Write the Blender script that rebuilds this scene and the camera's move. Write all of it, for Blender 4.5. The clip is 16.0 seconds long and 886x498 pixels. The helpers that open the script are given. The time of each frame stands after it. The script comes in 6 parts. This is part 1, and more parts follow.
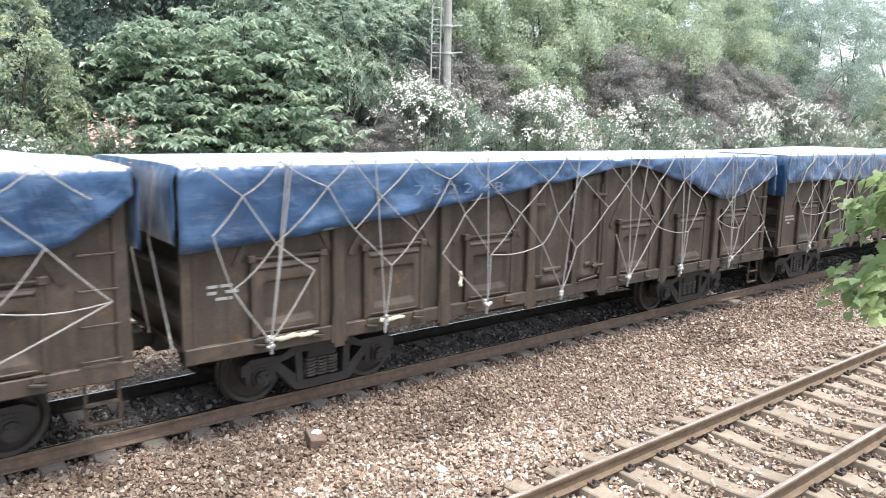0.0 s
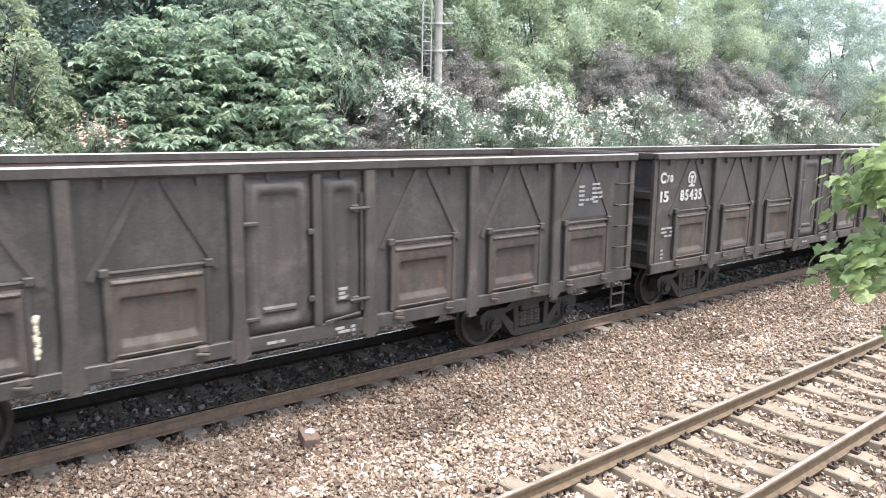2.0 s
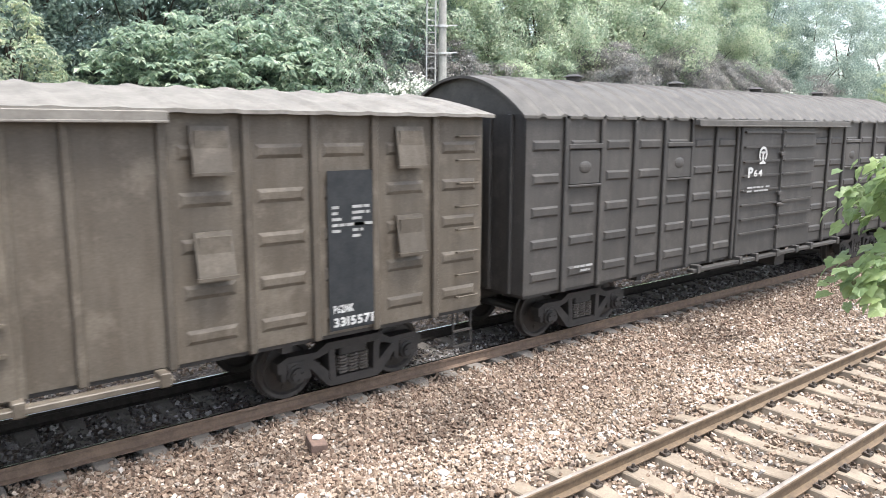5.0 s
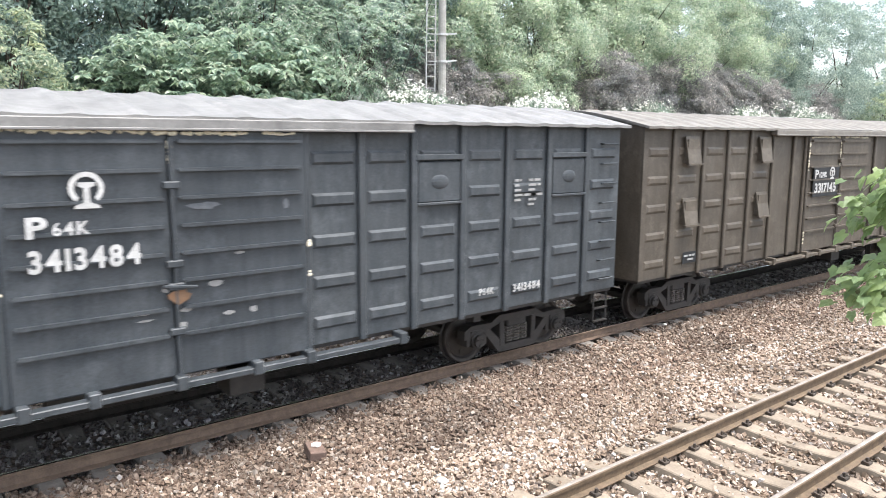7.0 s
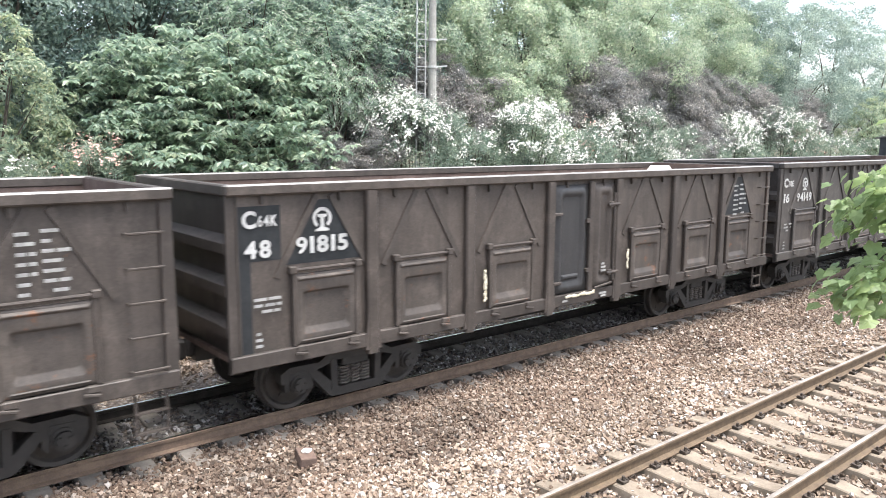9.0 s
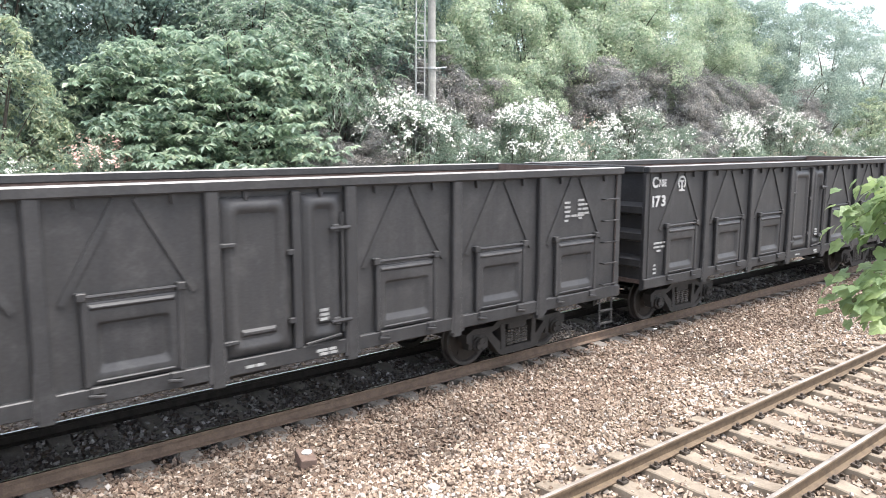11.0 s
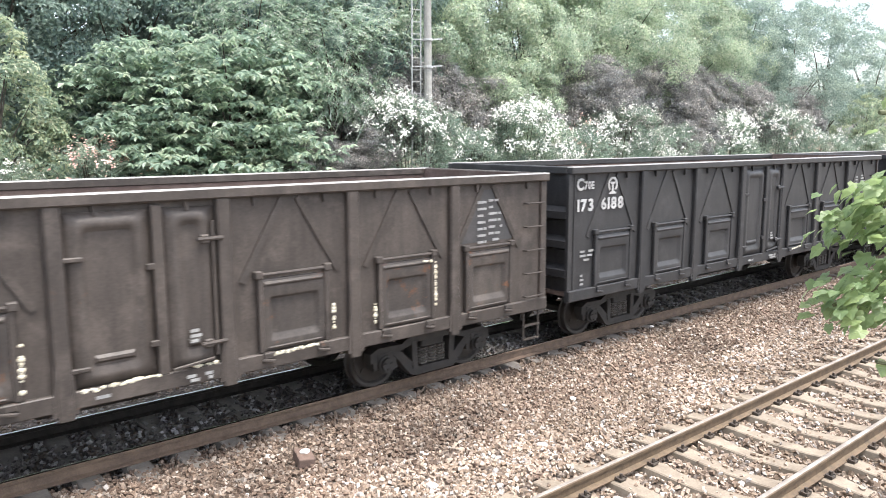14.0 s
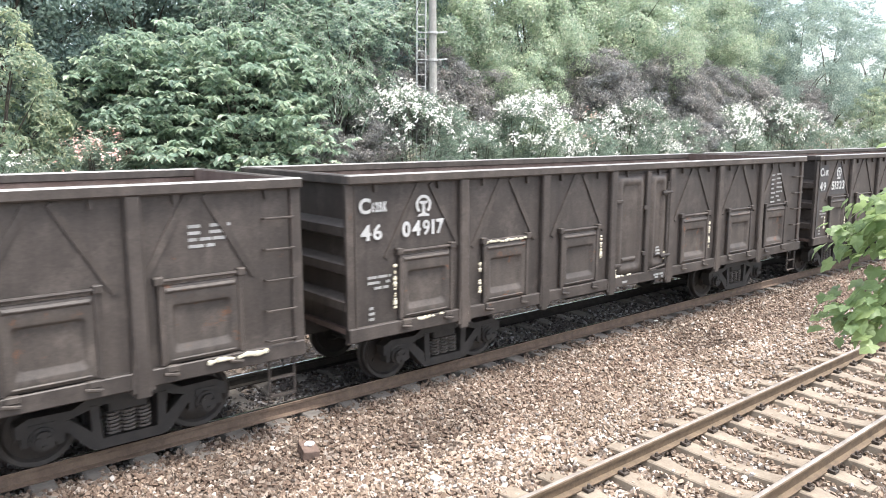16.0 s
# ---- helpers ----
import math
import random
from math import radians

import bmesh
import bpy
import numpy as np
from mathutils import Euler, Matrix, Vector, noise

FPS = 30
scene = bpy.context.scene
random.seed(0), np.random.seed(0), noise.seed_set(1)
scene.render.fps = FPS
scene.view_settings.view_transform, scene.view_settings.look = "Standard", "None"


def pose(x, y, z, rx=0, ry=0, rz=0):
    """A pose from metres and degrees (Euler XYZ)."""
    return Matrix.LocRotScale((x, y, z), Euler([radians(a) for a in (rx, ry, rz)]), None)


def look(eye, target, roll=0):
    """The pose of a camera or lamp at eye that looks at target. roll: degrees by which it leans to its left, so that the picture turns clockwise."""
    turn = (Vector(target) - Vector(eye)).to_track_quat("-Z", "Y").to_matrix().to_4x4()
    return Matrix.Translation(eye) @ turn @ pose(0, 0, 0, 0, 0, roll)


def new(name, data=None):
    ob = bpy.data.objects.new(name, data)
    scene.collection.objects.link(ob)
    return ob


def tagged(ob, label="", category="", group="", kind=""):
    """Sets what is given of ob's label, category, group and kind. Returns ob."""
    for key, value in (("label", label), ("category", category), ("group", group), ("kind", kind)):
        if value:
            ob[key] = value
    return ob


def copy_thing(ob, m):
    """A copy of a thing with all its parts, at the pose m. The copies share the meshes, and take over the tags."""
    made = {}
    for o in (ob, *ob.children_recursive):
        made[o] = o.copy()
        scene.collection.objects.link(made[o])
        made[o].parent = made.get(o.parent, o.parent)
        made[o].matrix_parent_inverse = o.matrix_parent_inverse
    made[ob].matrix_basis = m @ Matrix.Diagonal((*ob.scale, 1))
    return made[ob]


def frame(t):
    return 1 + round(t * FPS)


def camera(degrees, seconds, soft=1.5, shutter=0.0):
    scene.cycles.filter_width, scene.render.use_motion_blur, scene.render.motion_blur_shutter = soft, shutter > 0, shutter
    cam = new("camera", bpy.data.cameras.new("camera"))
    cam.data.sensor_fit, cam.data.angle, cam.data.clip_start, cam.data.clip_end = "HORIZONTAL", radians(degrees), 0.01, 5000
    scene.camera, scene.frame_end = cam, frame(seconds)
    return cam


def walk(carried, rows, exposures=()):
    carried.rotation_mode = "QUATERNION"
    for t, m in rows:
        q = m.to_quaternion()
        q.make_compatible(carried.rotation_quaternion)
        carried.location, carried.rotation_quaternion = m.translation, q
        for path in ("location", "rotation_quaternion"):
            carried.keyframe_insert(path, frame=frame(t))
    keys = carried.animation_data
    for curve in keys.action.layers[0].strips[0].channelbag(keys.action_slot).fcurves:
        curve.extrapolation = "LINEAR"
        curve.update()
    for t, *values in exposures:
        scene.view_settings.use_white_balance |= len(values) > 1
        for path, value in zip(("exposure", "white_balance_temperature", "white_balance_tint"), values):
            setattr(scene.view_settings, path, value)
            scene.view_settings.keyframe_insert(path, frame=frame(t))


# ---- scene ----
cam = camera(62.0, 16.0, 0.9, 0.07)
PATH = [
    (0, -0.02, -9.574, 3.628, 80.6, -1.1, -38.74),
    (0.5, -0.02, -9.578, 3.627, 80.7, -0.89, -38.9),
    (1, -0.015, -9.581, 3.629, 80.62, -0.86, -39.17),
    (1.5, -0.017, -9.571, 3.624, 80.57, -0.8, -39.36),
    (2, -0.013, -9.567, 3.622, 80.46, -0.76, -39.39),
    (2.5, 0.01, -9.527, 3.642, 80.14, -0.63, -39.3),
    (3, 0.013, -9.529, 3.643, 80.29, -0.28, -39.04),
    (5.5, 0.005, -9.531, 3.639, 80.78, -0.2, -39.01),
    (6, -0.002, -9.545, 3.644, 81.02, -0.31, -38.93),
    (6.5, 0.001, -9.546, 3.647, 80.89, -0.25, -39),
    (7, -0.003, -9.542, 3.644, 81.2, -0.35, -39.07),
    (7.5, -0.008, -9.54, 3.642, 81.39, -0.67, -39.27),
    (8, -0.005, -9.545, 3.644, 81.45, -0.69, -40.12),
    (8.5, -0.009, -9.544, 3.638, 81.68, -0.47, -40.09),
    (9, -0, -9.54, 3.637, 81.61, -0.31, -39.8),
    (11.5, 0.003, -9.552, 3.64, 81.7, -0.12, -39.83),
    (12, -0.006, -9.554, 3.645, 81.64, -0.23, -39.95),
    (12.5, -0.004, -9.557, 3.643, 81.43, -0.01, -39.98),
    (13, -0.011, -9.562, 3.648, 81.25, 0.15, -40.07),
    (13.5, -0.005, -9.552, 3.642, 81.56, 0.05, -39.93),
    (14, -0.004, -9.555, 3.642, 81.58, 0.11, -40.1),
    (14.5, -0.004, -9.555, 3.649, 81.04, 0.05, -39.99),
    (15, -0.009, -9.559, 3.652, 81.11, -0.25, -39.98),
    (15.5, -0.016, -9.56, 3.654, 80.94, -0.12, -39.97),
    (16, -0.015, -9.561, 3.65, 81.06, -0.04, -39.75),
]
walk(cam, [(t, pose(x, y, z, rx, ry, rz)) for t, x, y, z, rx, ry, rz in PATH],
     # the clip's camera darkens a little while the white covers pass
     [(0, 1.7), (0.5, 1.6), (1.0, 1.63), (1.5, 1.84), (3.0, 1.85), (5.5, 1.83), (7.0, 1.82), (8.0, 1.85), (16, 1.85)])

# ---- light ----
world = bpy.data.worlds.new("sky")
scene.world = world
world.use_nodes = True
wn, wl = world.node_tree.nodes, world.node_tree.links
sky = wn.new("ShaderNodeTexSky")
sky.sky_type, sky.sun_disc = "NISHITA", False
SUN_EL, SUN_AZ = radians(72), radians(160)
sky.sun_elevation, sky.sun_rotation = SUN_EL, SUN_AZ
sky.air_density, sky.dust_density, sky.ozone_density = 1.0, 3.0, 1.0
veil = wn.new("ShaderNodeHueSaturation")
veil.inputs["Saturation"].default_value = 0.58
wl.new(sky.outputs[0], veil.inputs["Color"])
wl.new(veil.outputs[0], wn["Background"].inputs["Color"])
wn["Background"].inputs["Strength"].default_value = 0.15
sun = new("sun", bpy.data.lights.new("sun", "SUN"))
sun.data.energy, sun.data.angle, sun.data.color = 1.7, radians(22), (1.0, 0.98, 0.955)
sun_dir = Vector((math.sin(SUN_AZ) * math.cos(SUN_EL), math.cos(SUN_AZ) * math.cos(SUN_EL), math.sin(SUN_EL)))
sun.matrix_world = look(sun_dir * 60, (0, 0, 0))


# ---- materials ----
def nodes(name):
    m = bpy.data.materials.new(name)
    m.use_nodes = True
    t = m.node_tree
    return m, t.nodes, t.links, t.nodes["Principled BSDF"]


def ramp(n, stops):
    r = n.new("ShaderNodeValToRGB")
    while len(r.color_ramp.elements) < len(stops):
        r.color_ramp.elements.new(0.5)
    for e, (p, c) in zip(r.color_ramp.elements, stops):
        e.position, e.color = p, (*c, 1)
    return r


def noise_node(n, l, scale, detail=4, rough=0.6, kind="Object", stretch=None):
    tc = n.new("ShaderNodeTexCoord")
    t = n.new("ShaderNodeTexNoise")
    t.inputs["Scale"].default_value, t.inputs["Detail"].default_value, t.inputs["Roughness"].default_value = scale, detail, rough
    # each piece takes its own stretch of the pattern
    info = n.new("ShaderNodeObjectInfo")
    far = n.new("ShaderNodeVectorMath")
    far.operation = "MULTIPLY_ADD"
    far.inputs[1].default_value = (61.0, 37.0, 53.0)
    l.new(info.outputs["Random"], far.inputs[0])
    l.new(tc.outputs[kind], far.inputs[2])
    if stretch:
        mp = n.new("ShaderNodeMapping")
        mp.inputs["Scale"].default_value = stretch
        l.new(far.outputs[0], mp.inputs["Vector"])
        l.new(mp.outputs[0], t.inputs["Vector"])
    else:
        l.new(far.outputs[0], t.inputs["Vector"])
    return t


def blend(n, l, a, b, fac, mode="MIX"):
    m = n.new("ShaderNodeMix")
    m.data_type, m.blend_type = "RGBA", mode
    for sock, v in ((m.inputs[6], a), (m.inputs[7], b), (m.inputs[0], fac)):
        if hasattr(v, "is_linked"):
            l.new(v, sock)
        elif isinstance(v, tuple):
            sock.default_value = (*v, 1)
        else:
            sock.default_value = v
    return m.outputs[2]


def bump(n, l, b, height, strength, distance=0.01):
    k = n.new("ShaderNodeBump")
    k.inputs["Strength"].default_value, k.inputs["Distance"].default_value = strength, distance
    l.new(height, k.inputs["Height"])
    l.new(k.outputs[0], b.inputs["Normal"])


def paint(name, c, dust, rust, rough=0.6, streak=0.55, rust_at=0.66):
    """Weathered wagon paint: vertical dirt streaks, dust and rust spots."""
    m, n, l, b = nodes(name)
    big = noise_node(n, l, 0.9, 6, 0.65)
    run = noise_node(n, l, 3.0, 5, 0.6, stretch=(2.2, 2.2, 0.28))
    fine = noise_node(n, l, 38, 4, 0.7)
    spot = noise_node(n, l, 3.2, 10, 0.78)
    r1 = ramp(n, [(0.36, (0, 0, 0)), (0.64, (1, 1, 1))])
    l.new(run.outputs[0], r1.inputs[0])
    r2 = ramp(n, [(0.35, (0, 0, 0)), (0.7, (1, 1, 1))])
    l.new(big.outputs[0], r2.inputs[0])
    col = blend(n, l, c, dust, r1.outputs[0])
    mul = n.new("ShaderNodeMath")
    mul.operation = "MULTIPLY"
    mul.inputs[1].default_value = streak
    l.new(r2.outputs[0], mul.inputs[0])
    col = blend(n, l, col, tuple(0.5 * v for v in c), mul.outputs[0])
    patch = noise_node(n, l, 1.9, 9, 0.72)
    r6 = ramp(n, [(0.52, (0, 0, 0)), (0.66, (0.75, 0.75, 0.75))])
    l.new(patch.outputs[0], r6.inputs[0])
    col = blend(n, l, col, tuple(1.3 * v for v in dust), r6.outputs[0])
    r3 = ramp(n, [(rust_at, (0, 0, 0)), (rust_at + 0.05, (1, 1, 1))])
    l.new(spot.outputs[0], r3.inputs[0])
    col = blend(n, l, col, rust, r3.outputs[0])
    info = n.new("ShaderNodeObjectInfo")
    r5 = ramp(n, [(0.0, (0.86, 0.86, 0.86)), (1.0, (1.1, 1.08, 1.05))])
    l.new(info.outputs["Random"], r5.inputs[0])
    col = blend(n, l, col, r5.outputs[0], 1.0, "MULTIPLY")
    r4 = ramp(n, [(0.28, (0.7, 0.69, 0.68)), (0.72, (1.15, 1.15, 1.15))])
    l.new(fine.outputs[0], r4.inputs[0])
    col = blend(n, l, col, r4.outputs[0], 1.0, "MULTIPLY")
    l.new(col, b.inputs["Base Color"])
    b.inputs["Roughness"].default_value = rough
    b.inputs["Specular IOR Level"].default_value = 0.35
    bump(n, l, b, big.outputs[0], 0.25, 0.02)
    return m


def plain(name, c1, c2, scale=8, rough=0.7, metal=0.0, bstr=0.3, bdist=0.004, kind="Object", spec=0.5):
    m, n, l, b = nodes(name)
    t = noise_node(n, l, scale, 6, 0.65, kind)
    f = noise_node(n, l, scale * 9, 3, 0.6, kind)
    r = ramp(n, [(0.32, c1), (0.68, c2)])
    l.new(t.outputs[0], r.inputs[0])
    r2 = ramp(n, [(0.3, (0.85, 0.85, 0.85)), (0.7, (1.1, 1.1, 1.1))])
    l.new(f.outputs[0], r2.inputs[0])
    l.new(blend(n, l, r.outputs[0], r2.outputs[0], 1.0, "MULTIPLY"), b.inputs["Base Color"])
    b.inputs["Roughness"].default_value, b.inputs["Metallic"].default_value = rough, metal
    b.inputs["Specular IOR Level"].default_value = spec
    bump(n, l, b, f.outputs[0], bstr, bdist)
    return m


def leafy(name, dark, light, tip, rough=0.4, through_light=0.55):
    """Leaves: colour varies from leaf to leaf and over the crown; some light passes through."""
    m, n, l, b = nodes(name)
    geo = n.new("ShaderNodeNewGeometry")
    r = ramp(n, [(0.0, dark), (0.6, light), (1.0, tip)])
    l.new(geo.outputs["Random Per Island"], r.inputs[0])
    big = noise_node(n, l, 0.8, 3, 0.6)
    r2 = ramp(n, [(0.35, (0.72, 0.78, 0.75)), (0.7, (1.15, 1.12, 1.0))])
    l.new(big.outputs[0], r2.inputs[0])
    col = blend(n, l, r.outputs[0], r2.outputs[0], 1.0, "MULTIPLY")
    l.new(col, b.inputs["Base Color"])
    b.inputs["Roughness"].default_value = rough
    b.inputs["Specular IOR Level"].default_value = 0.4
    tr = n.new("ShaderNodeBsdfTranslucent")
    l.new(col, tr.inputs["Color"])
    mx = n.new("ShaderNodeMixShader")
    mx.inputs[0].default_value = through_light
    l.new(b.outputs[0], mx.inputs[1])
    l.new(tr.outputs[0], mx.inputs[2])
    l.new(mx.outputs[0], n["Material Output"].inputs[0])
    return m


BROWN = paint("brown_wagon_paint", (0.057, 0.048, 0.043), (0.083, 0.070, 0.062), (0.112, 0.061, 0.037), 0.52, 0.6, 0.645)
GREY_BROWN = paint("grey_brown_wagon_paint", (0.056, 0.051, 0.048), (0.08, 0.072, 0.067), (0.115, 0.066, 0.042), 0.52, 0.6, 0.65)
BROWN_BOX = paint("brown_boxcar_paint", (0.084, 0.070, 0.054), (0.108, 0.094, 0.076), (0.139, 0.066, 0.034), 0.52, rust_at=0.72)
OLD_BROWN = paint("rusted_old_wagon_paint", (0.046, 0.036, 0.028), (0.078, 0.06, 0.045), (0.13, 0.07, 0.036), 0.6, 0.5, 0.6)
DOOR_BROWN = paint("rust_bitten_door_paint", (0.062, 0.053, 0.048), (0.092, 0.078, 0.068), (0.141, 0.068, 0.038), 0.56, 0.6, 0.585)
DARK = paint("dark_grey_wagon_paint", (0.036, 0.036, 0.038), (0.048, 0.047, 0.048), (0.081, 0.068, 0.056), 0.46, 0.35, 0.76)
SLATE = paint("slate_boxcar_paint", (0.044, 0.053, 0.061), (0.069, 0.078, 0.086), (0.127, 0.085, 0.052), 0.48, 0.45, 0.76)
# top of the wagon rims: sky glare painted as a pale colour
RIM = plain("rim_top_glare", (0.169, 0.158, 0.148), (0.274, 0.264, 0.247), 4, 0.42, 0.0, 0.2)
RUSTY = paint("rusty_interior", (0.12, 0.082, 0.07), (0.16, 0.12, 0.105), (0.1, 0.066, 0.055), 0.8)
ROOF = plain("weathered_zinc_roof", (0.125, 0.122, 0.115), (0.215, 0.21, 0.2), 3, 0.5, 0.0, 0.2)
ROOF_TAN = plain("dusty_tan_roof", (0.125, 0.115, 0.1), (0.2, 0.187, 0.165), 3, 0.6, 0.0, 0.2, spec=0.3)
ROOF_SOOTY = plain("sooty_barrel_roof", (0.062, 0.058, 0.053), (0.105, 0.098, 0.088), 3, 0.6, 0.0, 0.2, spec=0.3)
GREY_BOX = paint("sooty_grey_boxcar_paint", (0.046, 0.044, 0.042), (0.062, 0.058, 0.054), (0.085, 0.062, 0.046), 0.55, 0.4, 0.74)
STAIN = plain("orange_rust_stain", (0.16, 0.082, 0.04), (0.13, 0.088, 0.056), 5, 0.85)
RUNGEAR = plain("oily_bogie_iron", (0.014, 0.013, 0.012), (0.033, 0.028, 0.025), 6, 0.65)
SPRING = plain("spring_steel", (0.06, 0.055, 0.05), (0.12, 0.105, 0.095), 9, 0.5)
WHEEL = plain("worn_wheel_steel", (0.025, 0.022, 0.021), (0.049, 0.042, 0.037), 5, 0.5, 0.3)
SLATE_WORN = plain("slate_paint_worn_thin", (0.09, 0.1, 0.11), (0.15, 0.16, 0.17), 14, 0.7)
FADED = plain("faded_stencil_white", (0.216, 0.216, 0.209), (0.346, 0.346, 0.331), 9, 0.8)
WHITE = plain("stencil_white", (0.339, 0.339, 0.326), (0.508, 0.508, 0.495), 5, 0.75)
BLACK = plain("number_panel_black", (0.014, 0.016, 0.018), (0.027, 0.029, 0.031), 4, 0.6, spec=0.25)
FADED_PANEL = plain("weathered_number_panel", (0.04, 0.039, 0.04), (0.062, 0.057, 0.055), 4, 0.6)
FOAM = plain("sealing_foam", (0.5, 0.44, 0.3), (0.72, 0.68, 0.56), 14, 0.9, 0, 0.6, 0.01)
SAND = plain("pale_sand", (0.55, 0.52, 0.45), (0.7, 0.67, 0.6), 10, 0.95, 0, 0.6, 0.01)
ROPE = plain("weathered_rope", (0.22, 0.215, 0.2), (0.34, 0.33, 0.31), 30, 0.9)
CONCRETE = plain("sleeper_concrete", (0.165, 0.132, 0.097), (0.262, 0.216, 0.162), 4, 0.85, 0, 0.5)
DIRTY_CONCRETE = plain("soiled_sleeper_concrete", (0.12, 0.105, 0.09), (0.22, 0.198, 0.172), 4, 0.85, 0, 0.5)
POLE = plain("pole_concrete", (0.27, 0.265, 0.24), (0.37, 0.36, 0.33), 5, 0.85)
GALV = plain("galvanised_steel", (0.42, 0.42, 0.41), (0.56, 0.56, 0.55), 12, 0.5, 0.3)
RAIL_RUST = plain("rail_rust", (0.093, 0.063, 0.046), (0.171, 0.117, 0.081), 7, 0.8, 0, 0.4)
RAIL_OCHRE = plain("rail_ochre_rust", (0.078, 0.052, 0.031), (0.145, 0.1, 0.06), 7, 0.75, 0, 0.4)
# dark copy of the rail rust, with the shade under the wagons painted in
RAIL_SHADED = plain("rail_painted_shade", (0.016, 0.014, 0.012), (0.036, 0.03, 0.026), 7, 0.8, 0, 0.3, spec=0.2)
RAIL_TOP = plain("rail_running_surface", (0.74, 0.73, 0.72), (0.84, 0.83, 0.82), 3, 0.26, 1.0, 0.01)
RAIL_TOP_DULL = plain("rail_dull_running_surface", (0.2, 0.17, 0.14), (0.36, 0.32, 0.28), 3, 0.5, 0.3, 0.05)
CLIP = plain("rail_clip_iron", (0.03, 0.025, 0.02), (0.07, 0.05, 0.035), 12, 0.7)
BRICK = plain("red_brick", (0.101, 0.067, 0.052), (0.149, 0.100, 0.079), 20, 0.9)
PALE = plain("pale_stone", (0.72, 0.68, 0.62), (0.85, 0.82, 0.78), 15, 0.9)
BARK = plain("bark", (0.05, 0.042, 0.034), (0.12, 0.1, 0.08), 9, 0.9, 0, 0.8, 0.02)
TWIG = plain("green_twig", (0.07, 0.08, 0.035), (0.12, 0.125, 0.06), 12, 0.7)
# leaves on the bank: haze is painted in as paler, bluer colours
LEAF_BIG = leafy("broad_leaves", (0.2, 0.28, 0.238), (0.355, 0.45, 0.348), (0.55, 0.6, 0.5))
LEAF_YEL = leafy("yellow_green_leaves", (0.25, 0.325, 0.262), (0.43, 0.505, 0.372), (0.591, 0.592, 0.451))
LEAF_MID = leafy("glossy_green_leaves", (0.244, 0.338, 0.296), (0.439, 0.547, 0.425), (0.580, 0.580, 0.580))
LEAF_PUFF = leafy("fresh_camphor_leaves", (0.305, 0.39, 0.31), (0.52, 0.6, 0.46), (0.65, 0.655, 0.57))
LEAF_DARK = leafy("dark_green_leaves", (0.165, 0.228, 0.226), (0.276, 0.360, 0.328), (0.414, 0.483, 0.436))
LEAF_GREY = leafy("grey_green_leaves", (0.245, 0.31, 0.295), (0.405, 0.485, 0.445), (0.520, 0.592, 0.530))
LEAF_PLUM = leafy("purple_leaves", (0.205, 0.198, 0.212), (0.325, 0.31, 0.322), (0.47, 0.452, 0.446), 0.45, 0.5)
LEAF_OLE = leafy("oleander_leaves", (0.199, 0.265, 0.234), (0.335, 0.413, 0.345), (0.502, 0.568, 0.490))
LEAF_NEAR = leafy("fresh_lobed_leaves", (0.08, 0.14, 0.066), (0.165, 0.255, 0.115), (0.32, 0.4, 0.2))
PETAL = plain("white_petals", (0.62, 0.61, 0.56), (0.78, 0.77, 0.73), 20, 0.7, 0, 0.1)
PINK = plain("pink_petals", (0.6, 0.33, 0.28), (0.74, 0.5, 0.44), 20, 0.7, 0, 0.1)
GRASSM = leafy("rough_grass", (0.05, 0.085, 0.025), (0.1, 0.15, 0.045), (0.19, 0.22, 0.09))


def tarp_material():
    m, n, l, b = nodes("blue_tarpaulin")
    t = noise_node(n, l, 1.6, 5, 0.6)
    f = noise_node(n, l, 7, 6, 0.7, stretch=(0.4, 1, 1.6))
    r = ramp(n, [(0.3, (0.014, 0.042, 0.098)), (0.7, (0.032, 0.08, 0.165))])
    l.new(t.outputs[0], r.inputs[0])
    r2 = ramp(n, [(0.5, (0, 0, 0)), (0.78, (1, 1, 1))])
    l.new(f.outputs[0], r2.inputs[0])
    mu = n.new("ShaderNodeMath")
    mu.operation = "MULTIPLY"
    mu.inputs[1].default_value = 0.3
    l.new(r2.outputs[0], mu.inputs[0])
    l.new(blend(n, l, r.outputs[0], (0.22, 0.27, 0.34), mu.outputs[0]), b.inputs["Base Color"])
    b.inputs["Roughness"].default_value = 0.3
    b.inputs["Sheen Weight"].default_value, b.inputs["Sheen Roughness"].default_value = 0.5, 0.25
    crease = noise_node(n, l, 2.6, 5, 0.55, stretch=(1.0, 1.0, 0.45))
    crease.inputs["Distortion"].default_value = 0.8
    bump(n, l, b, crease.outputs[0], 0.55, 0.12)
    return m


def stone_material(name, stops, dark):
    m, n, l, b = nodes(name)
    geo = n.new("ShaderNodeNewGeometry")
    r = ramp(n, stops)
    r.color_ramp.interpolation = "CONSTANT"
    l.new(geo.outputs["Random Per Island"], r.inputs[0])
    f = noise_node(n, l, 26, 4, 0.7)
    r2 = ramp(n, [(0.3, (0.75, 0.75, 0.75)), (0.72, (1.12, 1.1, 1.08))])
    l.new(f.outputs[0], r2.inputs[0])
    big = noise_node(n, l, 0.55, 4, 0.6)
    r3 = ramp(n, [(0.4, (1, 1, 1)), (0.66, dark)])
    l.new(big.outputs[0], r3.inputs[0])
    c = blend(n, l, r.outputs[0], r2.outputs[0], 1.0, "MULTIPLY")
    l.new(blend(n, l, c, r3.outputs[0], 1.0, "MULTIPLY"), b.inputs["Base Color"])
    b.inputs["Roughness"].default_value = 0.85
    b.inputs["Specular IOR Level"].default_value = 0.3
    bump(n, l, b, f.outputs[0], 0.4, 0.01)
    return m


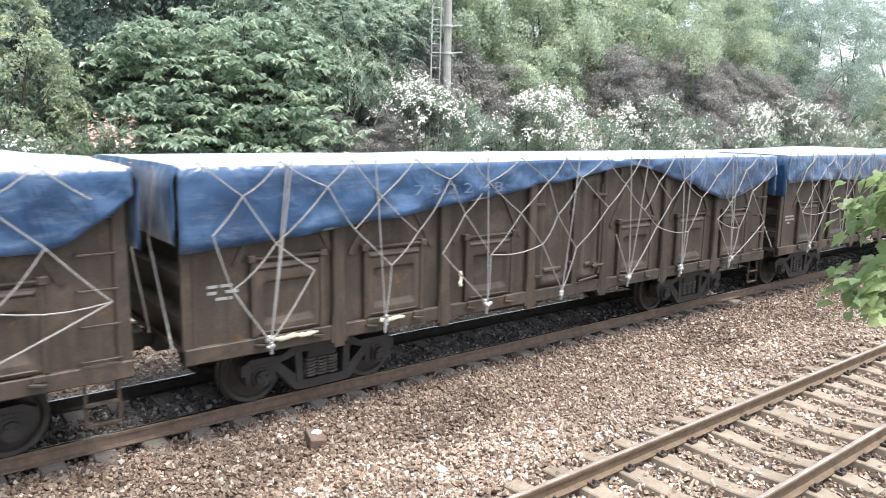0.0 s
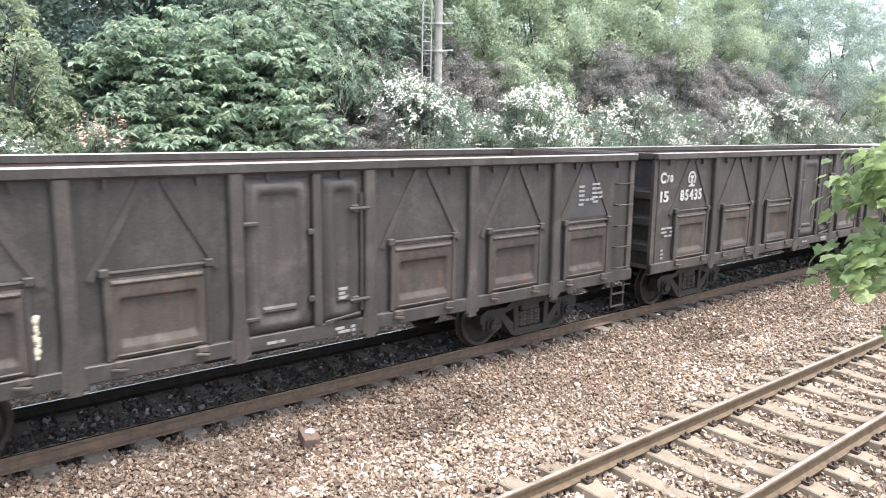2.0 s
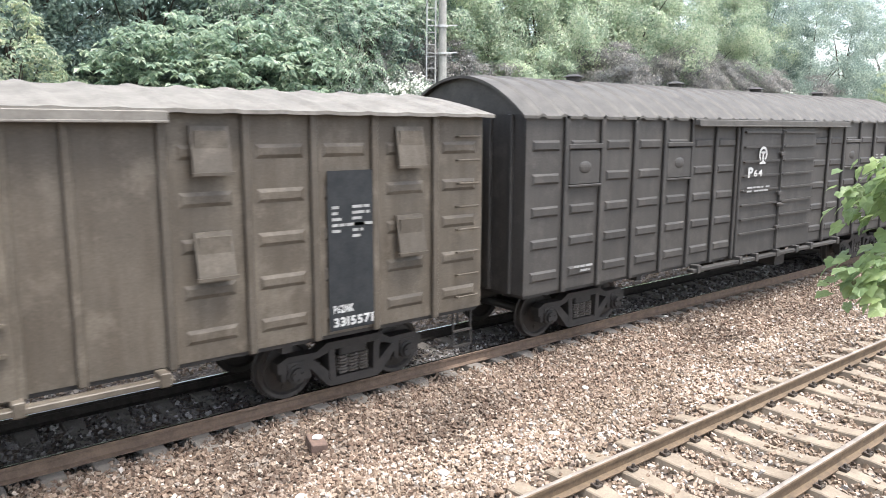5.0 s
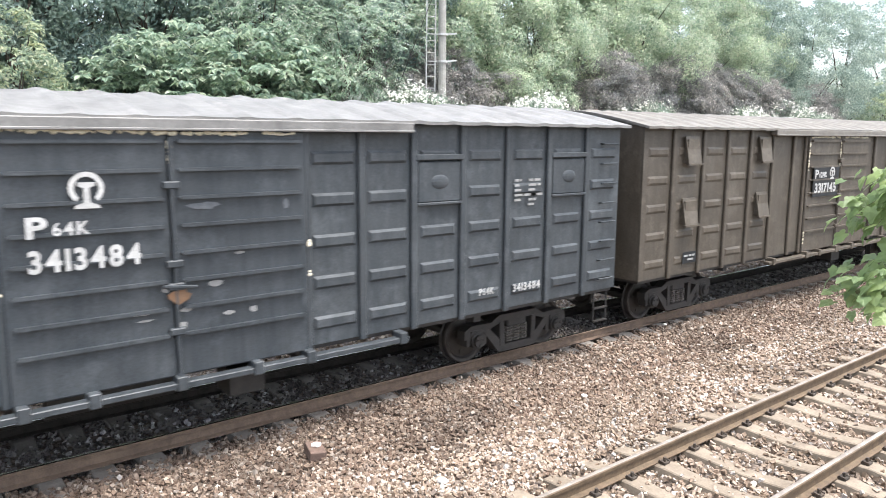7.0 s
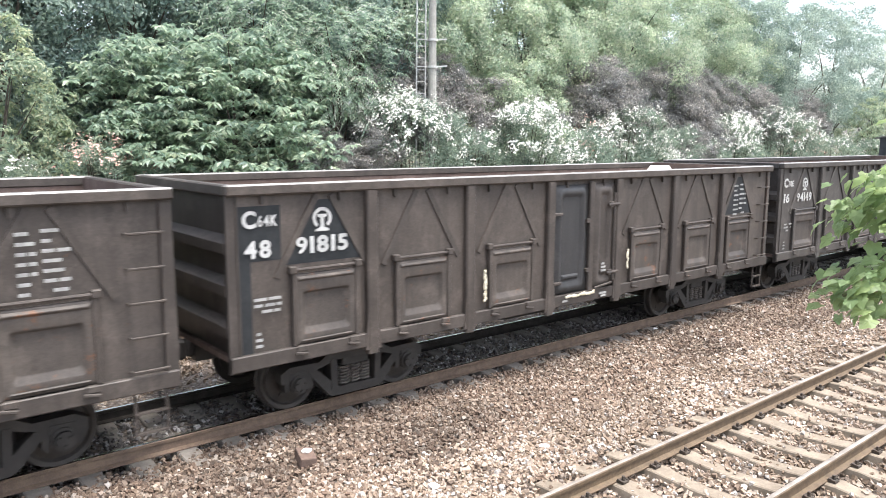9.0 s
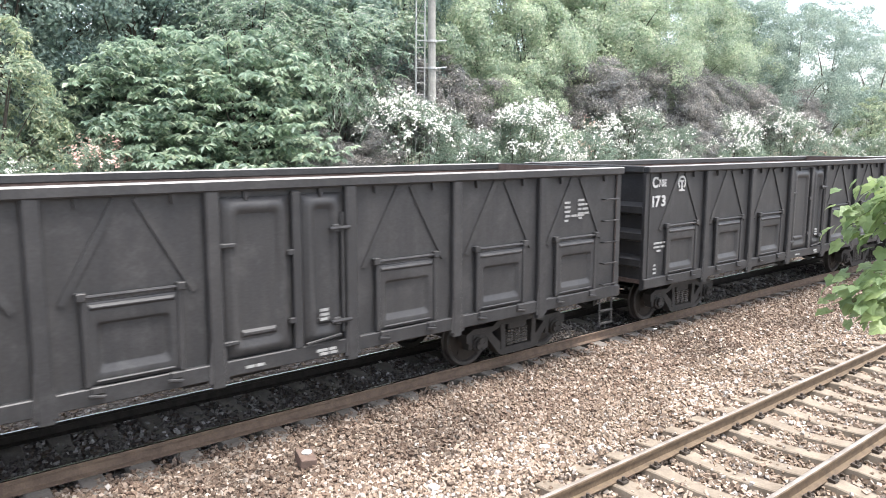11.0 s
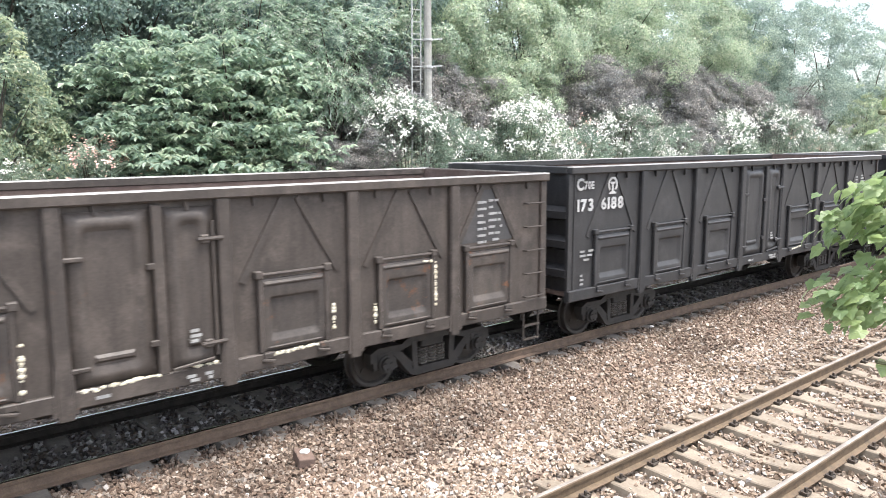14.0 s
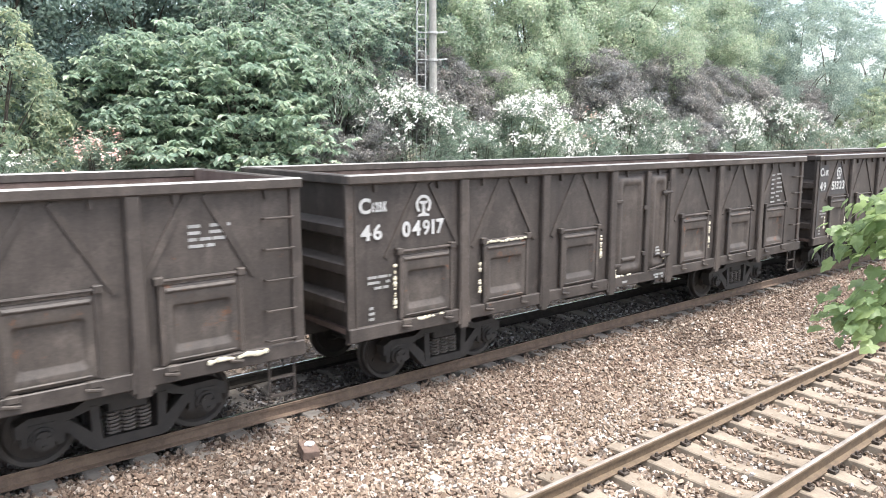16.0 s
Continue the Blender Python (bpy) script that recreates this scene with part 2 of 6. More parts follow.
TARP = tarp_material()
# the blue sheet's top: bright sky glare put into a paler colour
TARP_TOP = plain("tarpaulin_top_glare", (0.23, 0.28, 0.33), (0.36, 0.4, 0.44), 3, 0.5, 0, 0.15)
# brown stones lie towards the goods line, paler ones round the passing track, soiled ones under the wagons
STONE_BROWN = stone_material("rusty_ballast", [(0.0, (0.15, 0.103, 0.076)), (0.22, (0.21, 0.152, 0.113)), (0.45, (0.272, 0.208, 0.16)), (0.62, (0.175, 0.13, 0.1)), (0.78, (0.32, 0.257, 0.206)), (0.93, (0.41, 0.352, 0.298))], (0.500, 0.500, 0.500))
STONE_PALE = stone_material("pale_ballast", [(0.0, (0.238, 0.180, 0.133)), (0.18, (0.336, 0.263, 0.202)), (0.42, (0.422, 0.341, 0.274)), (0.62, (0.287, 0.217, 0.164)), (0.76, (0.496, 0.421, 0.351)), (0.9, (0.507, 0.472, 0.434))], (0.546, 0.520, 0.489))
STONE_SOILED = stone_material("soiled_ballast", [(0.0, (0.085, 0.077, 0.073)), (0.3, (0.15, 0.139, 0.132)), (0.6, (0.22, 0.206, 0.197)), (0.86, (0.44, 0.43, 0.42))], (0.560, 0.540, 0.525))


def ground_material():
    m, n, l, b = nodes("ballast_bed")
    tc = n.new("ShaderNodeTexCoord")
    v = n.new("ShaderNodeTexVoronoi")
    v.inputs["Scale"].default_value = 17
    l.new(tc.outputs["Object"], v.inputs["Vector"])
    r = ramp(n, [(0.0, (0.11, 0.086, 0.067)), (0.5, (0.185, 0.148, 0.12)), (1.0, (0.28, 0.24, 0.205))])
    sep = n.new("ShaderNodeSeparateColor")
    l.new(v.outputs["Color"], sep.inputs[0])
    l.new(sep.outputs[0], r.inputs[0])
    r2 = ramp(n, [(0.25, (1, 1, 1)), (0.62, (0.5, 0.46, 0.43))])
    l.new(v.outputs["Distance"], r2.inputs[0])
    l.new(blend(n, l, r.outputs[0], r2.outputs[0], 1.0, "MULTIPLY"), b.inputs["Base Color"])
    b.inputs["Roughness"].default_value = 0.9
    inv = n.new("ShaderNodeMath")
    inv.operation = "SUBTRACT"
    inv.inputs[0].default_value = 1.0
    l.new(v.outputs["Distance"], inv.inputs[1])
    bump(n, l, b, inv.outputs[0], 0.9, 0.04)
    return m


GROUND = ground_material()
SOIL = plain("bank_soil", (0.06, 0.055, 0.035), (0.12, 0.11, 0.06), 1.5, 0.95, 0, 0.6, 0.05)


# ---- mesh helpers ----
def mesh_of(name, bm, mats):
    me = bpy.data.meshes.new(name)
    bm.to_mesh(me)
    bm.free()
    for m in mats if isinstance(mats, (list, tuple)) else (mats,):
        me.materials.append(m)
    return me


def put(name, me, parent=None, m=None, label=""):
    """One mesh object, under a thing or a part when parent is given."""
    ob = new(name, me)
    ob.parent = parent
    if m is not None:
        ob.matrix_basis = m
    if label:
        ob["label"] = label
    return ob


def box(bm, x0, x1, y0, y1, z0, z1, mat=0, bevel=0.0):
    v = [bm.verts.new((x, y, z)) for x in (x0, x1) for y in (y0, y1) for z in (z0, z1)]
    fs = [bm.faces.new([v[i] for i in q]) for q in ((0, 1, 3, 2), (4, 6, 7, 5), (0, 4, 5, 1), (2, 3, 7, 6), (0, 2, 6, 4), (1, 5, 7, 3))]
    for f in fs:
        f.material_index = mat
    if bevel:
        es = list({e for f in fs for e in f.edges})
        bmesh.ops.bevel(bm, geom=es, offset=bevel, segments=1, affect="EDGES")


def bar(bm, a, b, w, h, side=(0, 1, 0)):
    """A straight bar from a to b, w wide along the wall and h deep along side."""
    a, b, s = Vector(a), Vector(b), Vector(side).normalized()
    d = (b - a).normalized()
    u = d.cross(s).normalized() * w / 2
    s = s * h / 2
    v = [bm.verts.new(p + i * u + j * s) for p in (a, b) for i in (-1, 1) for j in (-1, 1)]
    for q in ((0, 1, 3, 2), (4, 6, 7, 5), (0, 4, 5, 1), (2, 3, 7, 6), (0, 2, 6, 4), (1, 5, 7, 3)):
        bm.faces.new([v[i] for i in q])


def rod(bm, a, b, r, seg=8, r2=None):
    a, b = Vector(a), Vector(b)
    m = Matrix.Translation((a + b) / 2) @ (b - a).to_track_quat("Z", "Y").to_matrix().to_4x4()
    bmesh.ops.create_cone(bm, cap_ends=True, segments=seg, radius1=r, radius2=r if r2 is None else r2, depth=(b - a).length, matrix=m)


def prism(bm, pts, y0, y1, mat=0):
    """A closed outline in x and z, drawn out from y0 to y1."""
    a = [bm.verts.new((x, y0, z)) for x, z in pts]
    b = [bm.verts.new((x, y1, z)) for x, z in pts]
    k = len(pts)
    fs = [bm.faces.new(a), bm.faces.new(list(reversed(b)))]
    fs += [bm.faces.new((a[(i + 1) % k], a[i], b[i], b[(i + 1) % k])) for i in range(k)]
    for f in fs:
        f.material_index = mat
    return fs


def mesh_np(name, verts, faces, mat):
    """A mesh out of arrays: all faces have the same number of corners."""
    me = bpy.data.meshes.new(name)
    n, k = faces.shape
    me.vertices.add(len(verts))
    me.vertices.foreach_set("co", np.ascontiguousarray(verts, dtype=np.float32).ravel())
    me.loops.add(n * k)
    me.loops.foreach_set("vertex_index", np.ascontiguousarray(faces, dtype=np.int32).ravel())
    me.polygons.add(n)
    me.polygons.foreach_set("loop_start", np.arange(0, n * k, k, dtype=np.int32))
    me.update(calc_edges=True)
    me.shade_flat()
    me.materials.append(mat)
    return me


def empty(name, m, label, category, group=""):
    ob = new(name)
    ob.matrix_basis = m
    return tagged(ob, label, category, group)


TURN = Matrix.Rotation(math.pi, 4, "Z")


# ---- ground and tracks ----
def make_ground():
    bm = bmesh.new()
    xs = [-400, -12] + [i for i in range(-6, 80, 6)] + [100, 400]
    prof = [(-400, -0.5), (-30, -0.4), (-7.6, -0.4), (-6.9, -0.3), (-4.25, -0.295), (-3.9, -0.235), (-2.6, -0.24), (-1.55, -0.235), (-1.0, -0.235), (-0.86, -0.31), (-0.42, -0.31), (-0.3, -0.235), (1.0, -0.235), (1.6, -0.235), (2.7, -0.3), (3.6, -0.24), (6.4, -0.24), (7.2, -0.3), (8.2, -0.25), (11.0, -0.3)]
    grid = [[bm.verts.new((x, y, z)) for y, z in prof] for x in xs]
    for i in range(len(xs) - 1):
        for j in range(len(prof) - 1):
            bm.faces.new((grid[i][j], grid[i + 1][j], grid[i + 1][j + 1], grid[i][j + 1]))
    tagged(put("ground", mesh_of("ground", bm, GROUND)), "brown and grey crushed stone ballast bed between the tracks", "ground", kind="structure")
    bm = bmesh.new()
    xs = [-400, -30] + [i for i in range(-10, 120, 5)] + [200, 400]
    prof = [(11.0, -0.3), (12.0, -0.1), (14.0, 0.5), (18.0, 0.9), (30.0, 1.0), (400, 1.0)]
    grid = [[bm.verts.new((x, y, z + (0.12 * noise.noise((x * 0.3, y * 0.4, 0)) if 11.5 < y < 40 else 0))) for y, z in prof] for x in xs]
    for i in range(len(xs) - 1):
        for j in range(len(prof) - 1):
            bm.faces.new((grid[i][j], grid[i + 1][j], grid[i + 1][j + 1], grid[i][j + 1]))
    tagged(put("ground", mesh_of("bank", bm, SOIL)), "dark soil bank under the trees beside the tracks", "ground", kind="structure")


RAIL_OUT = [(-0.075, -0.176), (0.075, -0.176), (0.075, -0.165), (0.012, -0.146), (0.009, -0.06), (0.034, -0.046), (0.0365, -0.012), (0.026, -0.004), (0, 0), (-0.026, -0.004), (-0.0365, -0.012), (-0.034, -0.046), (-0.009, -0.06), (-0.012, -0.146), (-0.075, -0.165)]


def rail_mesh(side, top):
    bm = bmesh.new()
    xs = (-40.0, 130.0)
    a, b = [[bm.verts.new((x, y, z)) for y, z in RAIL_OUT] for x in xs]
    k = len(RAIL_OUT)
    for i in range(k):
        f = bm.faces.new((a[i], b[i], b[(i + 1) % k], a[(i + 1) % k]))
        f.material_index = 1 if i in (7, 8) else 0
    bm.faces.new(a), bm.faces.new(list(reversed(b)))
    bmesh.ops.recalc_face_normals(bm, faces=bm.faces)
    return mesh_of("rail", bm, (side, top))


def sleeper_mesh(mat, dip):
    """Concrete sleeper: seats under the rails, a dip in the middle, tapered flanks."""
    bm = bmesh.new()
    ring = []
    for y, z, w in ((-1.3, -0.215, 0.11), (-1.05, -0.196, 0.125), (-0.95, -0.182, 0.13), (-0.55, -0.182, 0.13), (-0.4, -0.182 - 0.45 * dip, 0.115), (0, -0.182 - dip, 0.105), (0.4, -0.182 - 0.45 * dip, 0.115), (0.55, -0.182, 0.13), (0.95, -0.182, 0.13), (1.05, -0.196, 0.125), (1.3, -0.215, 0.11)):
        ring.append([bm.verts.new(p) for p in ((-w - 0.03, y, -0.36), (-w, y, z - 0.012), (-w + 0.015, y, z), (w - 0.015, y, z), (w, y, z - 0.012), (w + 0.03, y, -0.36))])
    for p, q in zip(ring, ring[1:]):
        for i in range(5):
            bm.faces.new((p[i], p[i + 1], q[i + 1], q[i]))
    bm.faces.new(ring[0]), bm.faces.new(list(reversed(ring[-1])))
    bmesh.ops.recalc_face_normals(bm, faces=bm.faces)
    return mesh_of("sleeper", bm, mat)


def clip_mesh():
    """A spring clip on its shoulder, with a bolt."""
    bm = bmesh.new()
    box(bm, -0.055, 0.055, 0.06, 0.16, -0.185, -0.15, bevel=0.008)
    rod(bm, (-0.05, 0.08, -0.14), (-0.05, 0.16, -0.15), 0.013, 6)
    rod(bm, (0.05, 0.08, -0.14), (0.05, 0.16, -0.15), 0.013, 6)
    rod(bm, (0, 0.12, -0.16), (0, 0.12, -0.1), 0.02, 6)
    return mesh_of("rail_clip", bm, CLIP)


def make_track(y, x_first, spacing, x_from, x_to, side_mats, top_mat, sleeper_mat, label, clips, dip=0.04):
    track = empty("railway_track", pose(0, y, 0), label, "railway track")
    tagged(track, kind="structure")
    sm, cm = sleeper_mesh(sleeper_mat, dip), clip_mesh()
    for s, side in zip((-0.7525, 0.7525), side_mats):
        put("rail", rail_mesh(side, top_mat), track, pose(0, s, 0), "rusty steel rail with a worn bright top")
    x = x_first
    while x > x_from:
        x -= spacing
    while x < x_to:
        put("sleeper", sm, track, pose(x + random.uniform(-0.015, 0.015), 0, 0, 0, 0, random.uniform(-0.5, 0.5)))
        if clips and x < clips:
            for s in (-0.7525, 0.7525):
                put("rail_clip", cm, track, pose(x, s, 0, 0, 0, 180))
                put("rail_clip", cm, track, pose(x, s, 0))
        x += spacing


def stone_field(name, mat, label, rects, seed):
    """Loose ballast: every stone is a small uneven block lying at its own angle. rects: x0, x1, y0, y1, z, stones per square metre, size."""
    rng = np.random.default_rng(seed)
    allv = []
    for x0, x1, y0, y1, z, dens, size in rects:
        n = int((x1 - x0) * (y1 - y0) * dens)
        base = np.array([(i, j, k) for i in (-1, 1) for j in (-1, 1) for k in (-1, 1)], float)
        v = base[None] * rng.uniform(0.55, 1.0, (n, 8, 3))
        v *= (size * rng.uniform(0.6, 1.35, (n, 1, 1)) * 0.5) * np.stack([rng.uniform(0.8, 1.3, n), rng.uniform(0.7, 1.0, n), rng.uniform(0.5, 0.8, n)], 1)[:, None]
        q = rng.normal(size=(n, 4)) * (0.5, 0.5, 1, 1)
        q /= np.linalg.norm(q, axis=1, keepdims=True)
        w, a, b, c = q[:, 3], q[:, 0], q[:, 1], q[:, 2]
        rot = np.stack([1 - 2 * (b * b + c * c), 2 * (a * b - c * w), 2 * (a * c + b * w), 2 * (a * b + c * w), 1 - 2 * (a * a + c * c), 2 * (b * c - a * w), 2 * (a * c - b * w), 2 * (b * c + a * w), 1 - 2 * (a * a + b * b)], 1).reshape(n, 3, 3)
        v = np.einsum("nij,nkj->nki", rot, v)
        p = np.stack([rng.uniform(x0, x1, n), rng.uniform(y0, y1, n), z + rng.normal(0, 0.014, n)], 1)
        allv.append(v + p[:, None])
    v = np.concatenate(allv)
    quad = np.array([(0, 1, 3, 2), (4, 6, 7, 5), (0, 4, 5, 1), (2, 3, 7, 6), (0, 2, 6, 4), (1, 5, 7, 3)])
    f = (np.arange(len(v))[:, None, None] * 8 + quad[None]).reshape(-1, 4)
    tagged(put(name, mesh_np(name, v.reshape(-1, 3), f, mat)), label, "ballast", kind="stuff")


def make_ballast():
    stone_field("ballast_stones", STONE_BROWN, "loose rust-brown crushed stones beside the goods track", [(0.3, 9, -1.0, -0.84, -0.22, 300, 0.055), (9, 24, -1.35, -0.84, -0.215, 200, 0.06), (0.3, 9, -1.4, -1.0, -0.205, 160, 0.055), (0.3, 9, -3.1, -1.0, -0.225, 820, 0.05), (9, 20, -3.0, -1.0, -0.225, 480, 0.056), (20, 48, -3.0, -1.0, -0.225, 120, 0.09), (2, 9, -4.1, -3.0, -0.225, 60, 0.06), (9, 20, -4.1, -3.0, -0.225, 40, 0.066)], 11)
    stone_field("ballast_stones", STONE_PALE, "loose pale grey and tan stones round the near track", [(1.5, 9, -4.15, -2.75, -0.225, 760, 0.05), (9, 20, -4.15, -2.75, -0.225, 460, 0.056), (20, 48, -4.4, -2.75, -0.225, 110, 0.09), (0.5, 9, -2.75, -1.0, -0.215, 45, 0.055), (9, 20, -2.75, -1.0, -0.215, 30, 0.06), (4, 16, -7.2, -4.2, -0.272, 340, 0.06), (16, 32, -7.2, -4.2, -0.265, 170, 0.07), (4, 22, -5.95, -4.95, -0.215, 60, 0.05), (4, 22, -4.5, -4.15, -0.215, 90, 0.055), (4, 22, -6.8, -6.4, -0.215, 90, 0.055)], 12)
    stone_field("ballast_stones", STONE_SOILED, "oil-darkened stones between the rails of the goods track", [(0.5, 14, -0.84, -0.34, -0.295, 260, 0.055), (0.5, 14, -0.34, 0.84, -0.225, 300, 0.055), (14, 40, -0.84, -0.34, -0.29, 100, 0.075), (14, 40, -0.34, 0.84, -0.22, 110, 0.075)], 13)
    stone_field("ballast_stones", STONE_PALE, "loose stones round the tracks behind the goods train", [(0.5, 16, 1.0, 10.5, -0.25, 90, 0.075), (16, 34, 1.0, 6, -0.25, 50, 0.09)], 14)


def make_small_stones():
    bm = bmesh.new()
    box(bm, -0.15, 0.15, -0.1, 0.1, -0.06, 0.06, bevel=0.008)
    bmesh.ops.subdivide_edges(bm, edges=bm.edges[:], cuts=1)
    for v in bm.verts:
        v.co += Vector((noise.noise(v.co * 19), noise.noise(v.co * 19 + Vector((7, 0, 0))), noise.noise(v.co * 23))) * 0.007
    brick = put("brick", mesh_of("brick", bm, BRICK), None, pose(4.14, -2.02, -0.155, 6, -5, 75))
    tagged(brick, "single weathered red brick lying on the ballast", "brick")
    bm = bmesh.new()
    bmesh.ops.create_icosphere(bm, subdivisions=2, radius=0.05)
    for v in bm.verts:
        v.co = Vector((v.co.x * 1.3, v.co.y, v.co.z * 0.5)) * (1 + 0.5 * noise.noise(v.co * 16))
    chip = mesh_of("stone", bm, PALE)
    for x, y, z, s, r in ((4.16, -2.0, -0.082, 1.1, 20), (4.92, -3.52, -0.19, 1.3, 80), (12.85, -0.98, -0.18, 0.9, 0), (6.7, -3.55, -0.19, 1.1, 130), (8.3, -2.7, -0.19, 1.0, 40), (3.4, -3.0, -0.19, 1.0, 10), (12.9, -1.9, -0.19, 0.9, 30)):
        st = put("stone", chip, None, pose(x, y, z, 0, 0, r) @ Matrix.Scale(s, 4))
        tagged(st, "pale broken stone on the ballast", "stone", "pale stones on the ballast")


make_ground()
# the goods track's far rail has the wagons' shade in its colour
make_track(0, 1.45, 0.567, -6, 52, (RAIL_RUST, RAIL_SHADED), RAIL_TOP, DIRTY_CONCRETE, "goods track with rusty rails on dark soiled concrete sleepers", 0, 0.05)
make_track(-5.452, 6.61, 0.626, -6, 52, (RAIL_OCHRE, RAIL_OCHRE), RAIL_TOP_DULL, CONCRETE, "near track with bright-topped rails on pale concrete sleepers", 34)
make_track(5.0, 2.2, 0.6, -6, 40, (RAIL_RUST, RAIL_RUST), RAIL_TOP_DULL, CONCRETE, "siding track behind the goods train on concrete sleepers", 0)
make_track(9.3, 2.0, 0.6, -6, 40, (RAIL_RUST, RAIL_RUST), RAIL_TOP_DULL, CONCRETE, "far siding track beside the wooded bank", 0)
make_ballast()
make_small_stones()


# ---- the goods train ----
SPEED = 17.85
WHEEL_R = 0.42
moving = []      # every wagon, load and cover, with its place at the start
wheelsets = []   # every wheelset, with its place along the bogie


def glyph(ch, size, mat, weight, cache={}):
    """One painted character as a thin mesh, upright on a wall that faces -y; its left edge at x = 0."""
    key = (ch, size, mat.name, weight)
    if key not in cache:
        cu = bpy.data.curves.new("letters", "FONT")
        cu.body, cu.size, cu.extrude, cu.offset = ch, size, 0.002, size * (min(weight, 0.018) if ch in "69B" else weight)
        ob = bpy.data.objects.new("letters", cu)
        me = bpy.data.meshes.new_from_object(ob)
        bpy.data.objects.remove(ob)
        me.transform(pose(0, 0, 0, 90))
        xs = [v.co.x for v in me.vertices]
        lo, wide = min(xs), max(xs) - min(xs)
        me.transform(Matrix.Translation((-lo, 0, 0)))
        me.materials.clear()
        me.materials.append(mat)
        cache[key] = (me, wide)
    return cache[key]


def letters(parent, name, txt, x, y, z, size, width=None, mat=None, weight=0.034, gap=0.13):
    """A row of separate characters, stretched to the width given."""
    if not txt:
        return
    row = [glyph(ch, size, mat or WHITE, weight) for ch in txt]
    natural = sum(w for _, w in row) + gap * size * (len(row) - 1)
    s = (width / natural) if width else 1.0
    for me, w in row:
        put(name, me, parent, pose(x, y, z) @ Matrix.Diagonal((s, 1, 1, 1)))
        x += (w + gap * size) * s


def railway_mark(parent, x, y, z, r):
    """A plain round mark over a rail-shaped foot."""
    bm = bmesh.new()
    seg = 20
    for k in range(seg):
        a0, a1 = (radians(-52 + 284 * t / seg) for t in (k, k + 1))
        pts = [(math.cos(a) * q, math.sin(a) * q) for a, q in ((a0, r), (a1, r), (a1, r * 0.7), (a0, r * 0.7))]
        prism(bm, pts, -0.002, 0.002)
    prism(bm, [(-0.5 * r, 0.16 * r), (-0.16 * r, 0.0), (0.16 * r, 0.0), (0.5 * r, 0.16 * r), (0.5 * r, 0.36 * r), (-0.5 * r, 0.36 * r)], -0.002, 0.002)
    prism(bm, [(-0.2 * r, -0.85 * r), (0.2 * r, -0.85 * r), (0.16 * r, 0.0), (-0.16 * r, 0.0)], -0.002, 0.002)
    prism(bm, [(-0.75 * r, -1.22 * r), (0.75 * r, -1.22 * r), (0.68 * r, -1.04 * r), (0.2 * r, -0.85 * r), (-0.2 * r, -0.85 * r), (-0.68 * r, -1.04 * r)], -0.002, 0.002)
    bmesh.ops.recalc_face_normals(bm, faces=bm.faces)
    tagged(put("painted_mark", mesh_of("painted_mark", bm, WHITE), parent, pose(x, y, z)), kind="stuff")


def data_bars(parent, x, y, z, rows, seed, step=0.075):
    """Small stencilled lines too fine to read."""
    rng = random.Random(seed)
    bm = bmesh.new()
    for k, (a, b) in enumerate(rows):
        zz = z - k * step
        u = a
        while u < b:
            w = min(rng.uniform(0.08, 0.2), b - u)
            if w > 0.03:
                box(bm, x + u, x + u + w, y - 0.002, y + 0.002, zz, zz + 0.036)
            u += w + rng.choice((0.02, 0.03, 0.11))
    tagged(put("stencilled_data", mesh_of("stencilled_data", bm, FADED), parent), kind="stuff")


def panel_of(parent, x0, x1, z0, z1, y, name="number_panel", mat=None):
    bm = bmesh.new()
    box(bm, x0, x1, y - 0.0015, y + 0.0015, z0, z1)
    put(name, mesh_of(name, bm, mat or BLACK), parent)


# -- running gear, shared by all wagons --
def wheel_mesh():
    bm = bmesh.new()
    prof = [(0.0, 0.09), (0.11, 0.09), (0.13, 0.06), (0.17, 0.035), (0.33, 0.02), (0.36, 0.055), (WHEEL_R - 0.012, 0.062), (WHEEL_R, 0.05), (WHEEL_R, -0.045), (WHEEL_R + 0.026, -0.055), (WHEEL_R + 0.024, -0.075), (0.36, -0.072), (0.33, -0.03), (0.17, -0.02), (0.12, -0.08), (0.0, -0.08)]
    for s in (-1, 1):
        seg = 28
        ring = [[bm.verts.new((r * math.cos(2 * math.pi * k / seg), s * (0.7465 + y), r * math.sin(2 * math.pi * k / seg))) for r, y in prof[1:-1]] for k in range(seg)]
        for k in range(seg):
            p, q = ring[k], ring[(k + 1) % seg]
            for i in range(len(p) - 1):
                bm.faces.new((p[i], p[i + 1], q[i + 1], q[i]))
        bm.faces.new([r[0] for r in ring]), bm.faces.new([r[-1] for r in ring])
        for k in range(4):
            a = k * math.pi / 2 + 0.3
            rod(bm, (0.24 * math.cos(a), s * 0.755, 0.24 * math.sin(a)), (0.24 * math.cos(a), s * 0.787, 0.24 * math.sin(a)), 0.035, 8)
    rod(bm, (0, -1.0, 0), (0, 1.0, 0), 0.075, 14)
    bmesh.ops.recalc_face_normals(bm, faces=bm.faces)
    return mesh_of("wheelset", bm, WHEEL)


